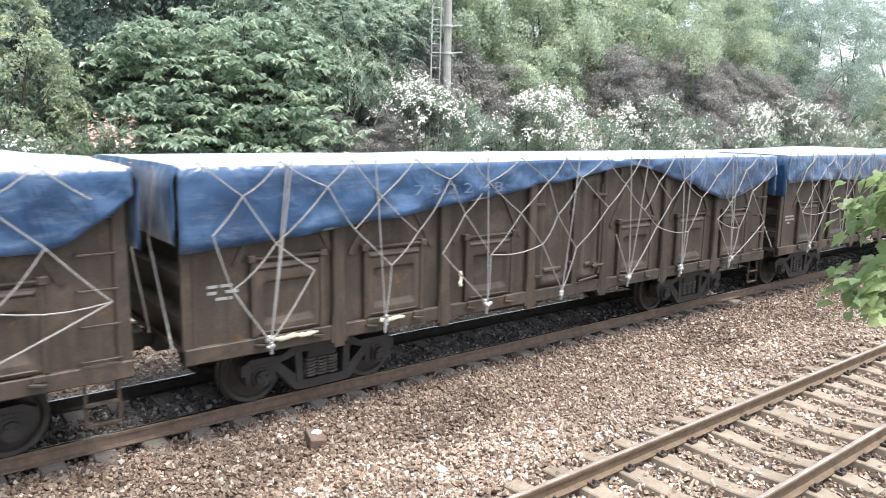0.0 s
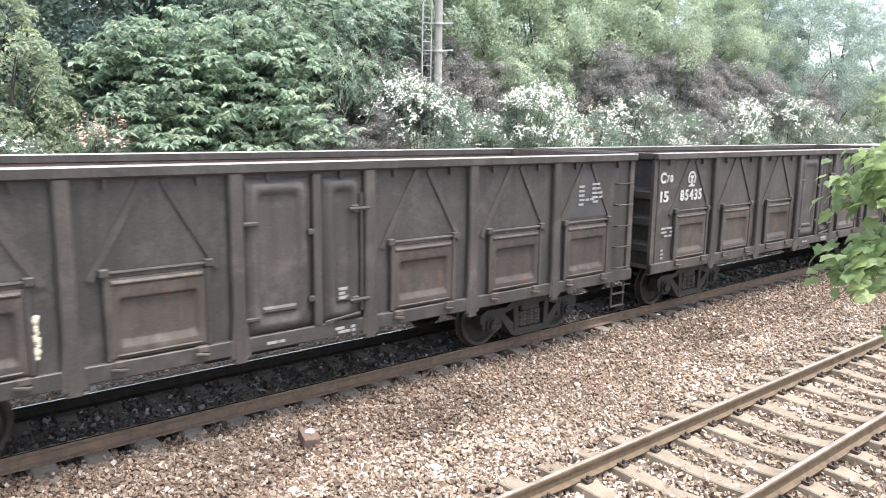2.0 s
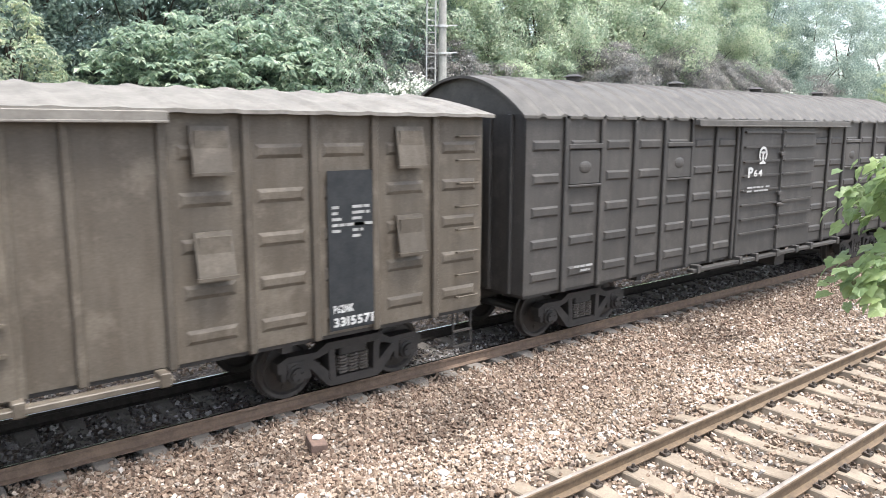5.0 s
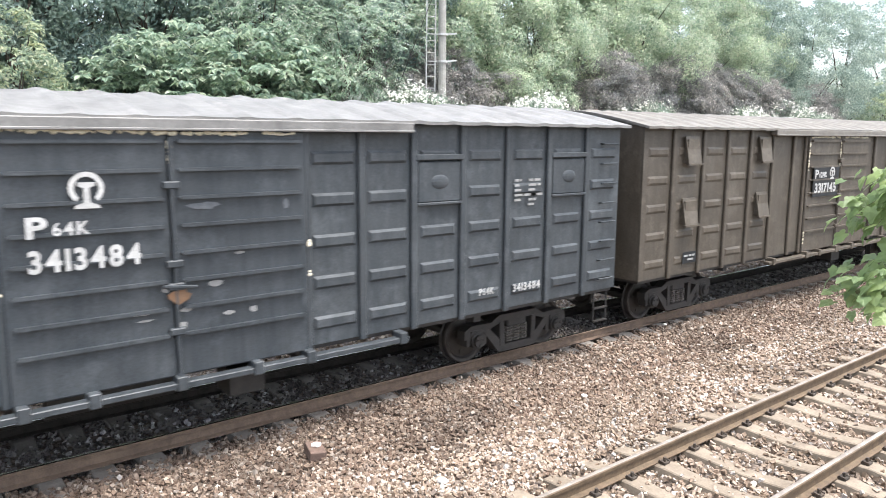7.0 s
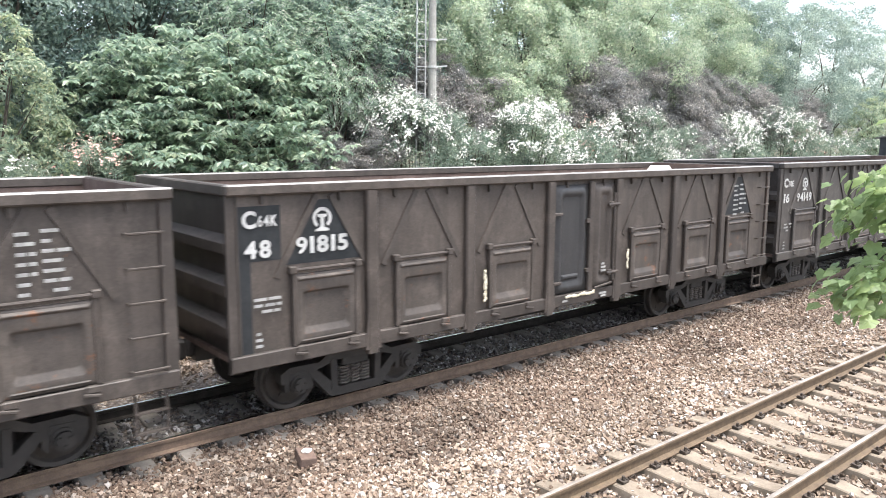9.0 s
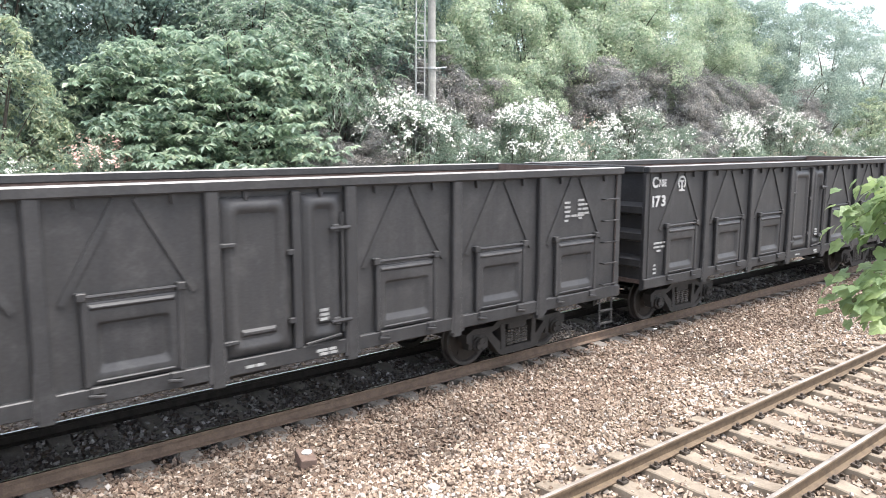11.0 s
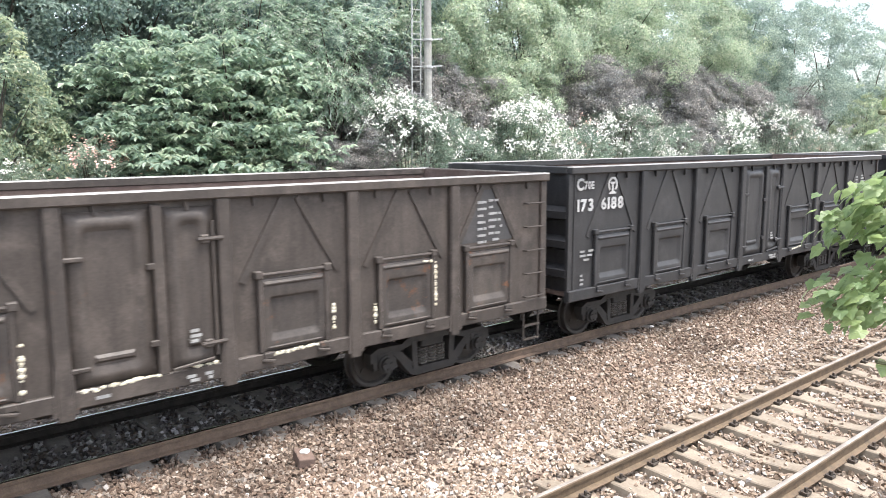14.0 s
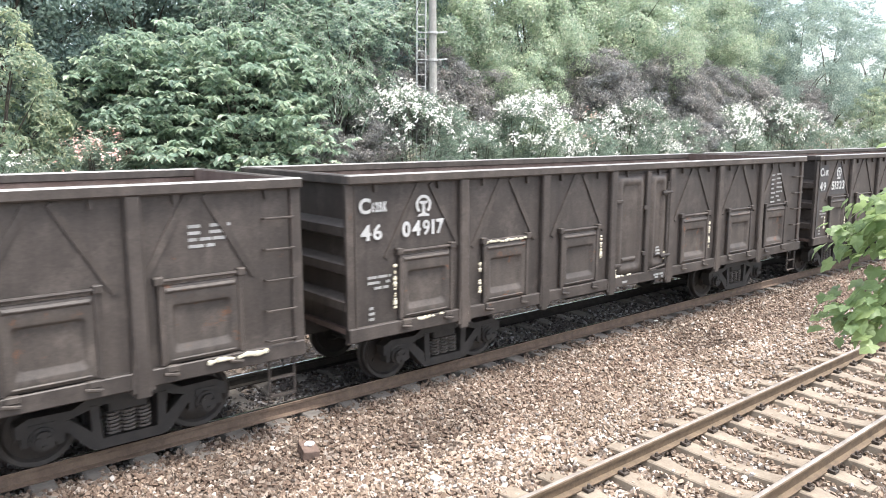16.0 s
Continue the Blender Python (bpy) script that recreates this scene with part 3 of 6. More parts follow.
def side_frame_mesh():
    """Cast bogie side frame: bowed top member, lower member, columns round the springs, pedestals over the axle boxes."""
    bm = bmesh.new()
    up = [(-1.16, 0.6), (-1.02, 0.67), (-0.6, 0.66), (-0.42, 0.76), (0.42, 0.76), (0.6, 0.66), (1.02, 0.67), (1.16, 0.6), (1.16, 0.46), (1.06, 0.47), (0.98, 0.56), (0.72, 0.54), (0.5, 0.6), (0.34, 0.65), (-0.34, 0.65), (-0.5, 0.6), (-0.72, 0.54), (-0.98, 0.56), (-1.06, 0.47), (-1.16, 0.46)]
    prism(bm, up, -0.09, 0.09)
    prism(bm, [(-0.76, 0.54), (-0.62, 0.56), (-0.3, 0.26), (0.3, 0.26), (0.62, 0.56), (0.76, 0.54), (0.44, 0.17), (0.36, 0.14), (-0.36, 0.14), (-0.44, 0.17)], -0.09, 0.09)
    for s in (-1, 1):
        prism(bm, [(s * 0.3, 0.24), (s * 0.4, 0.24), (s * 0.42, 0.66), (s * 0.32, 0.66)], -0.1, 0.1)
        prism(bm, [(s * 0.7, 0.58), (s * 0.78, 0.58), (s * 0.76, 0.3), (s * 0.68, 0.34)], -0.08, 0.08)
        prism(bm, [(s * 1.02, 0.56), (s * 1.12, 0.58), (s * 1.1, 0.34), (s * 1.02, 0.36)], -0.08, 0.08)
    bmesh.ops.recalc_face_normals(bm, faces=bm.faces)
    return mesh_of("side_frame", bm, RUNGEAR)


def axle_box_mesh():
    bm = bmesh.new()
    rod(bm, (0, -0.1, 0), (0, 0.12, 0), 0.135, 16)
    rod(bm, (0, -0.15, 0), (0, -0.1, 0), 0.1, 16)
    for k in range(3):
        a = 2 * math.pi * k / 3 + 0.5
        rod(bm, (0.062 * math.cos(a), -0.17, 0.062 * math.sin(a)), (0.062 * math.cos(a), -0.14, 0.062 * math.sin(a)), 0.018, 6)
    box(bm, -0.13, 0.13, -0.08, 0.1, 0.06, 0.17)
    return mesh_of("axle_box", bm, RUNGEAR)


def spring_mesh():
    bm = bmesh.new()
    for cx in (-0.17, 0.0, 0.17):
        prev = None
        for k in range(49):
            a, z = k / 8 * 2 * math.pi, 0.27 + 0.26 * k / 48
            p = Vector((cx + 0.07 * math.cos(a), 0.07 * math.sin(a), z))
            if prev is not None:
                bar(bm, prev, p, 0.026, 0.026, (0, 0, 1))
            prev = p
    return mesh_of("spring", bm, SPRING)


def bolster_mesh():
    bm = bmesh.new()
    box(bm, -0.22, 0.22, -1.08, 1.08, 0.53, 0.72, bevel=0.02)
    rod(bm, (0, 0, 0.7), (0, 0, 0.86), 0.2, 16)
    for s in (-1, 1):
        rod(bm, (s * 0.36, -0.9, 0.36), (s * 0.36, 0.9, 0.36), 0.045, 8)
        box(bm, s * 0.4 - 0.03, s * 0.4 + 0.05, -0.83, -0.66, 0.26, 0.5)
        box(bm, s * 0.4 - 0.03, s * 0.4 + 0.05, 0.66, 0.83, 0.26, 0.5)
    return mesh_of("bolster", bm, RUNGEAR)


GEAR = dict(wheel=wheel_mesh(), frame=side_frame_mesh(), axle=axle_box_mesh(), spring=spring_mesh(), bolster=bolster_mesh())
AXLE = 0.9


def add_bogie(wagon, x):
    b = put("bogie", GEAR["bolster"], wagon, pose(x, 0, 0), "dark oily cast iron four-wheel bogie")
    for s in (-1, 1):
        put("side_frame", GEAR["frame"], b, pose(0, s * 1.0, 0, 0, 0, 90 - 90 * -s if s > 0 else 0))
        put("spring", GEAR["spring"], b, pose(0, s * 1.02, 0))
        for k in (-1, 1):
            put("axle_box", GEAR["axle"], b, pose(k * AXLE, s * 1.02, WHEEL_R, 0, 0, 0 if s < 0 else 180))
    for k in (-1, 1):
        w = put("wheelset", GEAR["wheel"], b, pose(k * AXLE, 0, WHEEL_R), "worn steel wheels on an axle")
        w["side"] = k


def coupler_mesh():
    bm = bmesh.new()
    box(bm, -0.5, 0.02, -0.11, 0.11, 0.78, 0.98, bevel=0.02)
    box(bm, 0.0, 0.3, -0.16, 0.12, 0.74, 1.02, bevel=0.04)
    prism(bm, [(0.28, 0.76), (0.42, 0.78), (0.42, 1.0), (0.28, 1.02)], -0.14, -0.02)
    rod(bm, (-0.05, -0.25, 0.86), (-0.05, -1.05, 0.8), 0.018, 6)
    rod(bm, (-0.05, -1.05, 0.8), (-0.05, -1.05, 0.62), 0.018, 6)
    prev = Vector((-0.1, -0.32, 0.86))
    for k in range(1, 9):
        p = Vector((-0.1 + 0.45 * k / 8, -0.32, 0.86 - 0.34 * math.sin(math.pi * 0.62 * k / 8)))
        rod(bm, prev, p, 0.03, 6)
        prev = p
    return mesh_of("coupler", bm, RUNGEAR)


COUPLER = coupler_mesh()


def rung_mesh(mat):
    bm = bmesh.new()
    rod(bm, (-0.19, -0.06, 0), (0.19, -0.06, 0), 0.014, 6)
    for s in (-1, 1):
        rod(bm, (s * 0.19, -0.06, 0), (s * 0.19, 0.02, 0), 0.014, 6)
    return mesh_of("rung", bm, mat)


def step_mesh(mat):
    bm = bmesh.new()
    for s in (-0.17, 0.17):
        rod(bm, (s, 0, 0.95), (s, 0, 0.42), 0.018, 6)
    for z in (0.43, 0.66):
        box(bm, -0.18, 0.18, -0.03, 0.03, z - 0.012, z + 0.012)
    return mesh_of("foot_step", bm, mat)


# -- open wagons --
def pressed_panel(bm, x0, x1, z0, z1, y, d, slope=0.05):
    """A raised pressing with sloping flanks on a wall that faces -y."""
    a = [bm.verts.new(p) for p in ((x0, y, z0), (x1, y, z0), (x1, y, z1), (x0, y, z1))]
    b = [bm.verts.new(p) for p in ((x0 + slope, y - d, z0 + slope), (x1 - slope, y - d, z0 + slope), (x1 - slope, y - d, z1 - slope), (x0 + slope, y - d, z1 - slope))]
    bm.faces.new(b)
    for i in range(4):
        bm.faces.new((a[i], a[(i + 1) % 4], b[(i + 1) % 4], b[i]))


def round_rect(x0, z0, x1, z1, r, n=4):
    """Corner-rounded outline in x and z, counter-clockwise."""
    out = []
    for cx, cz, a0 in ((x1 - r, z0 + r, -90), (x1 - r, z1 - r, 0), (x0 + r, z1 - r, 90), (x0 + r, z0 + r, 180)):
        out += [(cx + r * math.cos(radians(a0 + 90 * k / n)), cz + r * math.sin(radians(a0 + 90 * k / n))) for k in range(n + 1)]
    return out


def pressed(bm, rings, back):
    """A pressed sheet out of nested rounded outlines (x0, z0, x1, z1, corner, y), closed at the back."""
    rows = [[bm.verts.new((x, y, z)) for x, z in round_rect(x0, z0, x1, z1, r)] for x0, z0, x1, z1, r, y in rings]
    k = len(rows[0])
    for p, q in zip(rows, rows[1:]):
        for i in range(k):
            bm.faces.new((p[i], p[(i + 1) % k], q[(i + 1) % k], q[i])).smooth = True
    bm.faces.new(rows[-1])
    low = [bm.verts.new((v.co.x, back, v.co.z)) for v in rows[0]]
    for i in range(k):
        bm.faces.new((low[i], low[(i + 1) % k], rows[0][(i + 1) % k], rows[0][i]))


def dished_door(bm, hw, z0, z1, front, back):
    """A pressed steel door: rounded rim, sunken middle with a steep upper edge and a rounded, sloping lower lip."""
    d = back - front
    pressed(bm, [(-hw, z0, hw, z1, 0.03, front + 0.02), (-hw + 0.012, z0 + 0.014, hw - 0.012, z1 - 0.012, 0.03, front + 0.004),
                 (-hw + 0.03, z0 + 0.035, hw - 0.03, z1 - 0.03, 0.03, front), (-hw + 0.12, z0 + 0.12, hw - 0.12, z1 - 0.215, 0.05, front - 0.006),
                 (-hw + 0.135, z0 + 0.135, hw - 0.135, z1 - 0.235, 0.05, front), (-hw + 0.17, z0 + 0.195, hw - 0.17, z1 - 0.25, 0.05, back - 0.008),
                 (-hw + 0.185, z0 + 0.215, hw - 0.185, z1 - 0.26, 0.05, back - 0.004)], back)
    bmesh.ops.recalc_face_normals(bm, faces=bm.faces)


def gondola_kit(paint_mat, L, W, top):
    """Meshes of an open wagon of length L, made once and shared by all wagons of the type."""
    k = L / 13.4
    xs = [-L / 2, -4.6 * k, -2.77 * k, -0.93 * k, 0.93 * k, 2.77 * k, 4.6 * k, L / 2]
    kit = dict(L=L, W=W, top=top, xs=xs, mat=paint_mat, k=k)
    kit["in"] = 0.3 if L < 13 else (0.17 if paint_mat is DARK else 0.24)
    h = W / 2
    ys = -h + 0.09
    bm = bmesh.new()
    box(bm, -L / 2 + 0.04, L / 2 - 0.04, ys, ys + 0.018, 1.02, top - 0.02)
    for f in bm.faces:
        f.material_index = 1 if f.calc_center_median().y > ys + 0.015 else 0
    kit["wall"] = mesh_of("side_wall", bm, (paint_mat, RUSTY))
    bm = bmesh.new()
    box(bm, -L / 2, L / 2, -h - 0.005, -h + 0.125, top - 0.13, top, bevel=0.018)
    bm.normal_update()
    # only the chord's upward faces get the painted glare
    for f in bm.faces:
        f.material_index = 1 if f.normal.z > 0.4 else 0
    kit["chord"] = mesh_of("top_chord", bm, (paint_mat, RIM))
    bm = bmesh.new()
    box(bm, -L / 2, L / 2, -h + 0.02, -h + 0.12, 0.9, 1.09, bevel=0.012)
    kit["sill"] = mesh_of("side_sill", bm, paint_mat)
    bm = bmesh.new()
    w = 0.085
    prism(bm, [(-w, 0.80), (w, 0.80), (w, top - 0.13), (-w, top - 0.13)], -h + 0.005, -h + 0.085)
    prism(bm, [(-w * 1.5, 0.86), (w * 1.5, 0.86), (w, 1.35), (-w, 1.35)], -h + 0.012, -h + 0.08)
    bmesh.ops.recalc_face_normals(bm, faces=bm.faces)
    bmesh.ops.bevel(bm, geom=[e for e in bm.edges if abs((e.verts[0].co - e.verts[1].co).z) > 1 and e.verts[0].co.y < -h + 0.01], offset=0.02, segments=1, affect="EDGES")
    kit["post"] = mesh_of("side_post", bm, paint_mat)
    bm = bmesh.new()
    prism(bm, [(-0.018, top - 0.24), (0.018, top - 0.24), (0.03, top - 0.13), (-0.03, top - 0.13)], -h + 0.045, -h + 0.09)
    kit["lug"] = mesh_of("lashing_lug", bm, paint_mat)
    half = 0.60 * k
    bm = bmesh.new()
    bar(bm, (-0.1, ys - 0.011, top - 0.16), (-half - 0.1, ys - 0.011, 1.98), 0.08, 0.021)
    kit["brace_a"] = mesh_of("brace", bm, paint_mat)
    bm = bmesh.new()
    bar(bm, (0.1, ys - 0.011, top - 0.16), (half + 0.1, ys - 0.011, 1.98), 0.08, 0.021)
    kit["brace_b"] = mesh_of("brace", bm, paint_mat)
    # drop door with its pressings
    bm = bmesh.new()
    hw = (0.57 if paint_mat is GREY_BROWN else 0.52 if paint_mat is DARK else 0.5) * k
    dished_door(bm, hw, 1.1, 2.0, ys - 0.05, ys - 0.002)
    door_mat = DOOR_BROWN if paint_mat in (BROWN, GREY_BROWN) else paint_mat
    kit["hatch"] = mesh_of("drop_door", bm, door_mat)
    kit["pressing"] = []
    for a, z0, z1, d, sl in ((0.06, 1.9, 1.97, 0.022, 0.03), (0.1, 1.125, 1.165, 0.014, 0.018)):
        bm = bmesh.new()
        pressed_panel(bm, -hw + a, hw - a, z0, z1, ys - 0.048, d, sl)
        kit["pressing"].append(mesh_of("pressing", bm, door_mat))
    bm = bmesh.new()
    rod(bm, (-hw - 0.02, ys - 0.05, 2.05), (hw + 0.02, ys - 0.05, 2.05), 0.022, 8)
    for s in (-1, 1):
        box(bm, s * hw - 0.05, s * hw + 0.05, ys - 0.09, ys, 2.01, 2.1, bevel=0.01)
        box(bm, s * (hw - 0.02) - 0.03, s * (hw - 0.02) + 0.03, ys - 0.07, ys - 0.02, 1.1, 2.04, bevel=0.008)
    kit["hinge"] = mesh_of("hinge", bm, paint_mat)
    bm = bmesh.new()
    box(bm, -0.07, 0.07, ys - 0.1, ys - 0.02, 1.02, 1.1, bevel=0.012)
    rod(bm, (-0.1, ys - 0.11, 1.02), (0.06, ys - 0.11, 0.99), 0.02, 6)
    kit["hw"] = hw
    kit["latch"] = mesh_of("latch", bm, door_mat)
    # double door in the middle bay: channel-framed leaves with rounded corners on both sides of a post
    dw = 0.93 * k - 0.09

    def leaf(a, b):
        bm = bmesh.new()
        f = ys - 0.055
        pressed(bm, [(a, 1.1, b, top - 0.2, 0.02, f + 0.035), (a + 0.07, 1.13, b - 0.07, top - 0.25, 0.1, f + 0.03), (a + 0.095, 1.15, b - 0.095, top - 0.27, 0.1, f),
                     (a + 0.17, 1.23, b - 0.17, top - 0.36, 0.07, f), (a + 0.205, 1.3, b - 0.205, top - 0.4, 0.06, f + 0.04)], ys - 0.002)
        pressed_panel(bm, a + 0.22, b - 0.22, 1.33, 1.42, f + 0.04, 0.03, 0.03)
        bmesh.ops.recalc_face_normals(bm, faces=bm.faces)
        return mesh_of("door_leaf", bm, paint_mat)
    kit["leaf_a"], kit["leaf_b"] = leaf(-dw, 0.07), leaf(0.2, dw)
    bm = bmesh.new()
    box(bm, 0.075, 0.195, ys - 0.075, ys - 0.002, 1.08, top - 0.16, bevel=0.012)
    for z in (1.35, 2.55):
        rod(bm, (dw - 0.24, ys - 0.085, z), (dw + 0.06, ys - 0.085, z), 0.026, 8)
        box(bm, dw - 0.2, dw - 0.1, ys - 0.1, ys - 0.05, z - 0.05, z + 0.05, bevel=0.012)
    for z in (1.3, 2.45):
        box(bm, -dw - 0.02, -dw + 0.17, ys - 0.085, ys - 0.03, z - 0.025, z + 0.025, bevel=0.01)
    rod(bm, (dw - 0.05, ys - 0.07, 1.2), (dw - 0.05, ys - 0.07, 2.75), 0.022, 8)
    for z in (1.45, 2.3):
        box(bm, 0.0, 0.085, ys - 0.08, ys - 0.03, z - 0.035, z + 0.035, bevel=0.008)
    rod(bm, (0.22, ys - 0.09, 1.12), (dw - 0.1, ys - 0.09, 1.17), 0.02, 6)
    kit["door_gear"] = mesh_of("locking_gear", bm, paint_mat)
    # end wall with its horizontal pressings
    bm = bmesh.new()
    xe = -L / 2 + 0.12
    box(bm, xe, xe + 0.02, -h + 0.05, h - 0.05, 1.0, top - 0.02)
    for f in bm.faces:
        f.material_index = 1 if f.calc_center_median().x > xe + 0.015 else 0
    kit["end"] = mesh_of("end_wall", bm, (paint_mat, RUSTY))
    bm = bmesh.new()
    prism(bm, [(xe, -0.05), (xe - 0.13, 0), (xe - 0.13, 0.12), (xe, 0.2)], -h + 0.12, h - 0.12)
    bmesh.ops.recalc_face_normals(bm, faces=bm.faces)
    kit["end_rib"] = mesh_of("end_rib", bm, paint_mat)
    bm = bmesh.new()
    box(bm, -L / 2, -L / 2 + 0.13, -h + 0.125, h - 0.125, top - 0.13, top - 0.003, bevel=0.015)
    kit["end_chord"] = mesh_of("end_chord", bm, paint_mat)
    bm = bmesh.new()
    prism(bm, [(-L / 2, 0.88), (-L / 2 + 0.16, 0.88), (-L / 2 + 0.14, top - 0.13), (-L / 2, top - 0.13)], -h + 0.066, -h + 0.13)
    bmesh.ops.recalc_face_normals(bm, faces=bm.faces)
    kit["corner"] = mesh_of("corner_post", bm, paint_mat)
    bm = bmesh.new()
    box(bm, -L / 2 + 0.06, L / 2 - 0.06, -h + 0.12, h - 0.12, 0.98, 1.05)
    kit["floor"] = mesh_of("floor", bm, RUSTY)
    bm = bmesh.new()
    box(bm, -L / 2 + 0.1, L / 2 - 0.1, -0.2, 0.2, 0.72, 0.98)
    for x in (-4.6 * k, -2.77 * k, -0.93 * k, 0.93 * k, 2.77 * k, 4.6 * k):
        box(bm, x - 0.06, x + 0.06, -h + 0.12, h - 0.12, 0.86, 0.98)
    rod(bm, (-1.0, -0.6, 0.72), (0.3, -0.6, 0.72), 0.17, 12)
    rod(bm, (1.0, 0.5, 0.74), (1.6, 0.5, 0.74), 0.14, 12)
    rod(bm, (-3, -0.4, 0.66), (3.4, -0.4, 0.62), 0.025, 6)
    bmesh.ops.recalc_face_normals(bm, faces=bm.faces)
    kit["under"] = mesh_of("underframe", bm, RUNGEAR)
    kit["rung"] = rung_mesh(paint_mat)
    kit["step"] = step_mesh(paint_mat)
    return kit


def build_gondola(kit, label, name="open_wagon"):
    L, xs, h = kit["L"], kit["xs"], kit["W"] / 2
    w = empty(name, pose(0, 0, 0), label, "open wagon", "goods wagons of the train")
    for m in (Matrix(), TURN):
        put("side_wall", kit["wall"], w, m)
        put("top_chord", kit["chord"], w, m)
        put("side_sill", kit["sill"], w, m)
        put("end_wall", kit["end"], w, m)
        put("end_chord", kit["end_chord"], w, m)
        for q in (1.32, 1.82, 2.32):
            put("end_rib", kit["end_rib"], w, m @ pose(0, 0, q))
        for s in (1, -1):
            put("corner_post", kit["corner"], w, m if s > 0 else m @ pose(L - 0.15, 0, 0))
        for x in xs[1:-1]:
            put("side_post", kit["post"], w, m @ pose(x, 0, 0))
        for a, b in zip(xs, xs[1:]):
            c = (a + b) / 2
            for s in (-1, 1):
                put("lashing_lug", kit["lug"], w, m @ pose(c + s * (b - a) * 0.27, 0, 0))
            if abs(c) < 0.1:
                put("door_leaf", kit["leaf_a"], w, m)
                leaf = put("door_leaf", kit["leaf_b"], w, m)
                put("locking_gear", kit["door_gear"], leaf)
                continue
            if a == xs[0]:
                c += kit["in"]
            elif b == xs[-1]:
                c -= kit["in"]
            put("brace", kit["brace_a"], w, m @ pose(c, 0, 0))
            put("brace", kit["brace_b"], w, m @ pose(c, 0, 0))
            d = put("drop_door", kit["hatch"], w, m @ pose(c, 0, 0))
            put("hinge", kit["hinge"], d)
            for q in kit["pressing"]:
                put("pressing", q, d)
            for q in (-0.8, 0.8):
                put("latch", kit["latch"], d, pose(q * kit["hw"], 0, 0))
        put("coupler", COUPLER, w, m @ pose(L / 2 - 0.02, 0, 0))
        for q in range(5):
            put("rung", kit["rung"], w, m @ pose(L / 2 - 0.32, -h + 0.06, 1.15 + 0.375 * q))
        put("foot_step", kit["step"], w, m @ pose(L / 2 - 0.32, -h + 0.08, 0))
    put("floor", kit["floor"], w)
    put("underframe", kit["under"], w)
    for s in (-1, 1):
        add_bogie(w, s * (L / 2 - 2.13 * kit["k"]))
    return w


def mark_gondola(w, kit, code, sub, n1, n2, seed, panels=None):
    L, k = kit["L"], kit["k"]
    y = -kit["W"] / 2 + 0.086
    e = -L / 2
    if panels:
        panel_of(w, e + 0.14, e + 0.7, 2.2, 2.86, y + 0.001, mat=panels)
        panel_of(w, e + 0.14, e + 0.3, 1.0, 2.2, y + 0.001, mat=panels)
        for c in ((kit["xs"][0] + kit["xs"][1]) / 2 + kit["in"], (kit["xs"][-1] + kit["xs"][-2]) / 2 - kit["in"]):
            bm = bmesh.new()
            prism(bm, [(-0.56, 2.12), (0.56, 2.12), (0.1, 2.9), (-0.1, 2.9)], -0.0015, 0.0015)
            bmesh.ops.recalc_face_normals(bm, faces=bm.faces)
            put("number_panel", mesh_of("number_panel", bm, panels), w, pose(c, y + 0.001, 0))
    dz = 0.0 if kit["mat"] is DARK else -0.19
    c = (kit["xs"][0] + kit["xs"][1]) / 2 + kit["in"]
    letters(w, "class_letter", code, e + 0.2, y - 0.02, 2.8 + dz, 0.27, 0.18)
    letters(w, "class_letter", sub, e + 0.4, y - 0.02, 2.81 + dz, 0.18, 0.25 if len(sub) > 2 else 0.2)
    dx, dn = (-0.13, -0.08) if n2 == "82166" else (-0.03, 0.0)
    letters(w, "numeral", n1, e + 0.22, y - 0.02, 2.44 + dz + dn, 0.28, 0.42 if len(n1) > 2 else 0.27 if "1" in n1 else 0.34)
    wide = 0.62 if len(n2) < 5 else 0.74
    letters(w, "numeral", n2, c - wide / 2 + dx, y - 0.02, 2.44 + dz + dn, 0.28, wide)
    railway_mark(w, c + dx, y - 0.02, 2.86 + dz, 0.135)
    data_bars(w, e + 0.32, y - 0.02, 1.72, [(0, 0.38), (0, 0.36), (0.1, 0.34)], seed)
    data_bars(w, e + 0.34, y - 0.02, 1.3, [(0, 0.06), (-0.01, 0.08), (-0.01, 0.08)], seed + 1)
    if L < 13:
        data_bars(w, L / 2 - 1.52, y - 0.02, 2.7, [(0, 0.18)] * 7, seed + 5, 0.1)
        data_bars(w, L / 2 - 1.29, y - 0.02, 2.72, [(0, 0.2), (0, 0.22), (0, 0.26), (0, 0.25), (0, 0.28), (0, 0.26), (0.08, 0.24)], seed + 6, 0.1)
    else:
        data_bars(w, L / 2 - 1.5, y - 0.02, 2.62, [(0, 0.14), (0, 0.14), (0, 0.14), (0.02, 0.5), (0, 0.12)], seed + 2)
        data_bars(w, L / 2 - 1.16, y - 0.02, 2.65, [(0, 0.2), (0, 0.24), (0, 0.26), (0, 0.3), (0.02, 0.16)], seed + 3)
    data_bars(w, 0.44, y - 0.05, 1.5, [(0, 0.13), (0, 0.13), (0, 0.13)], seed + 4, 0.06)
    data_bars(w, -0.6, y - 0.09, 0.97, [(0, 0.24)], seed + 7)
    data_bars(w, 0.36, y - 0.09, 0.99, [(0, 0.3), (0.04, 0.3)], seed + 8, 0.05)


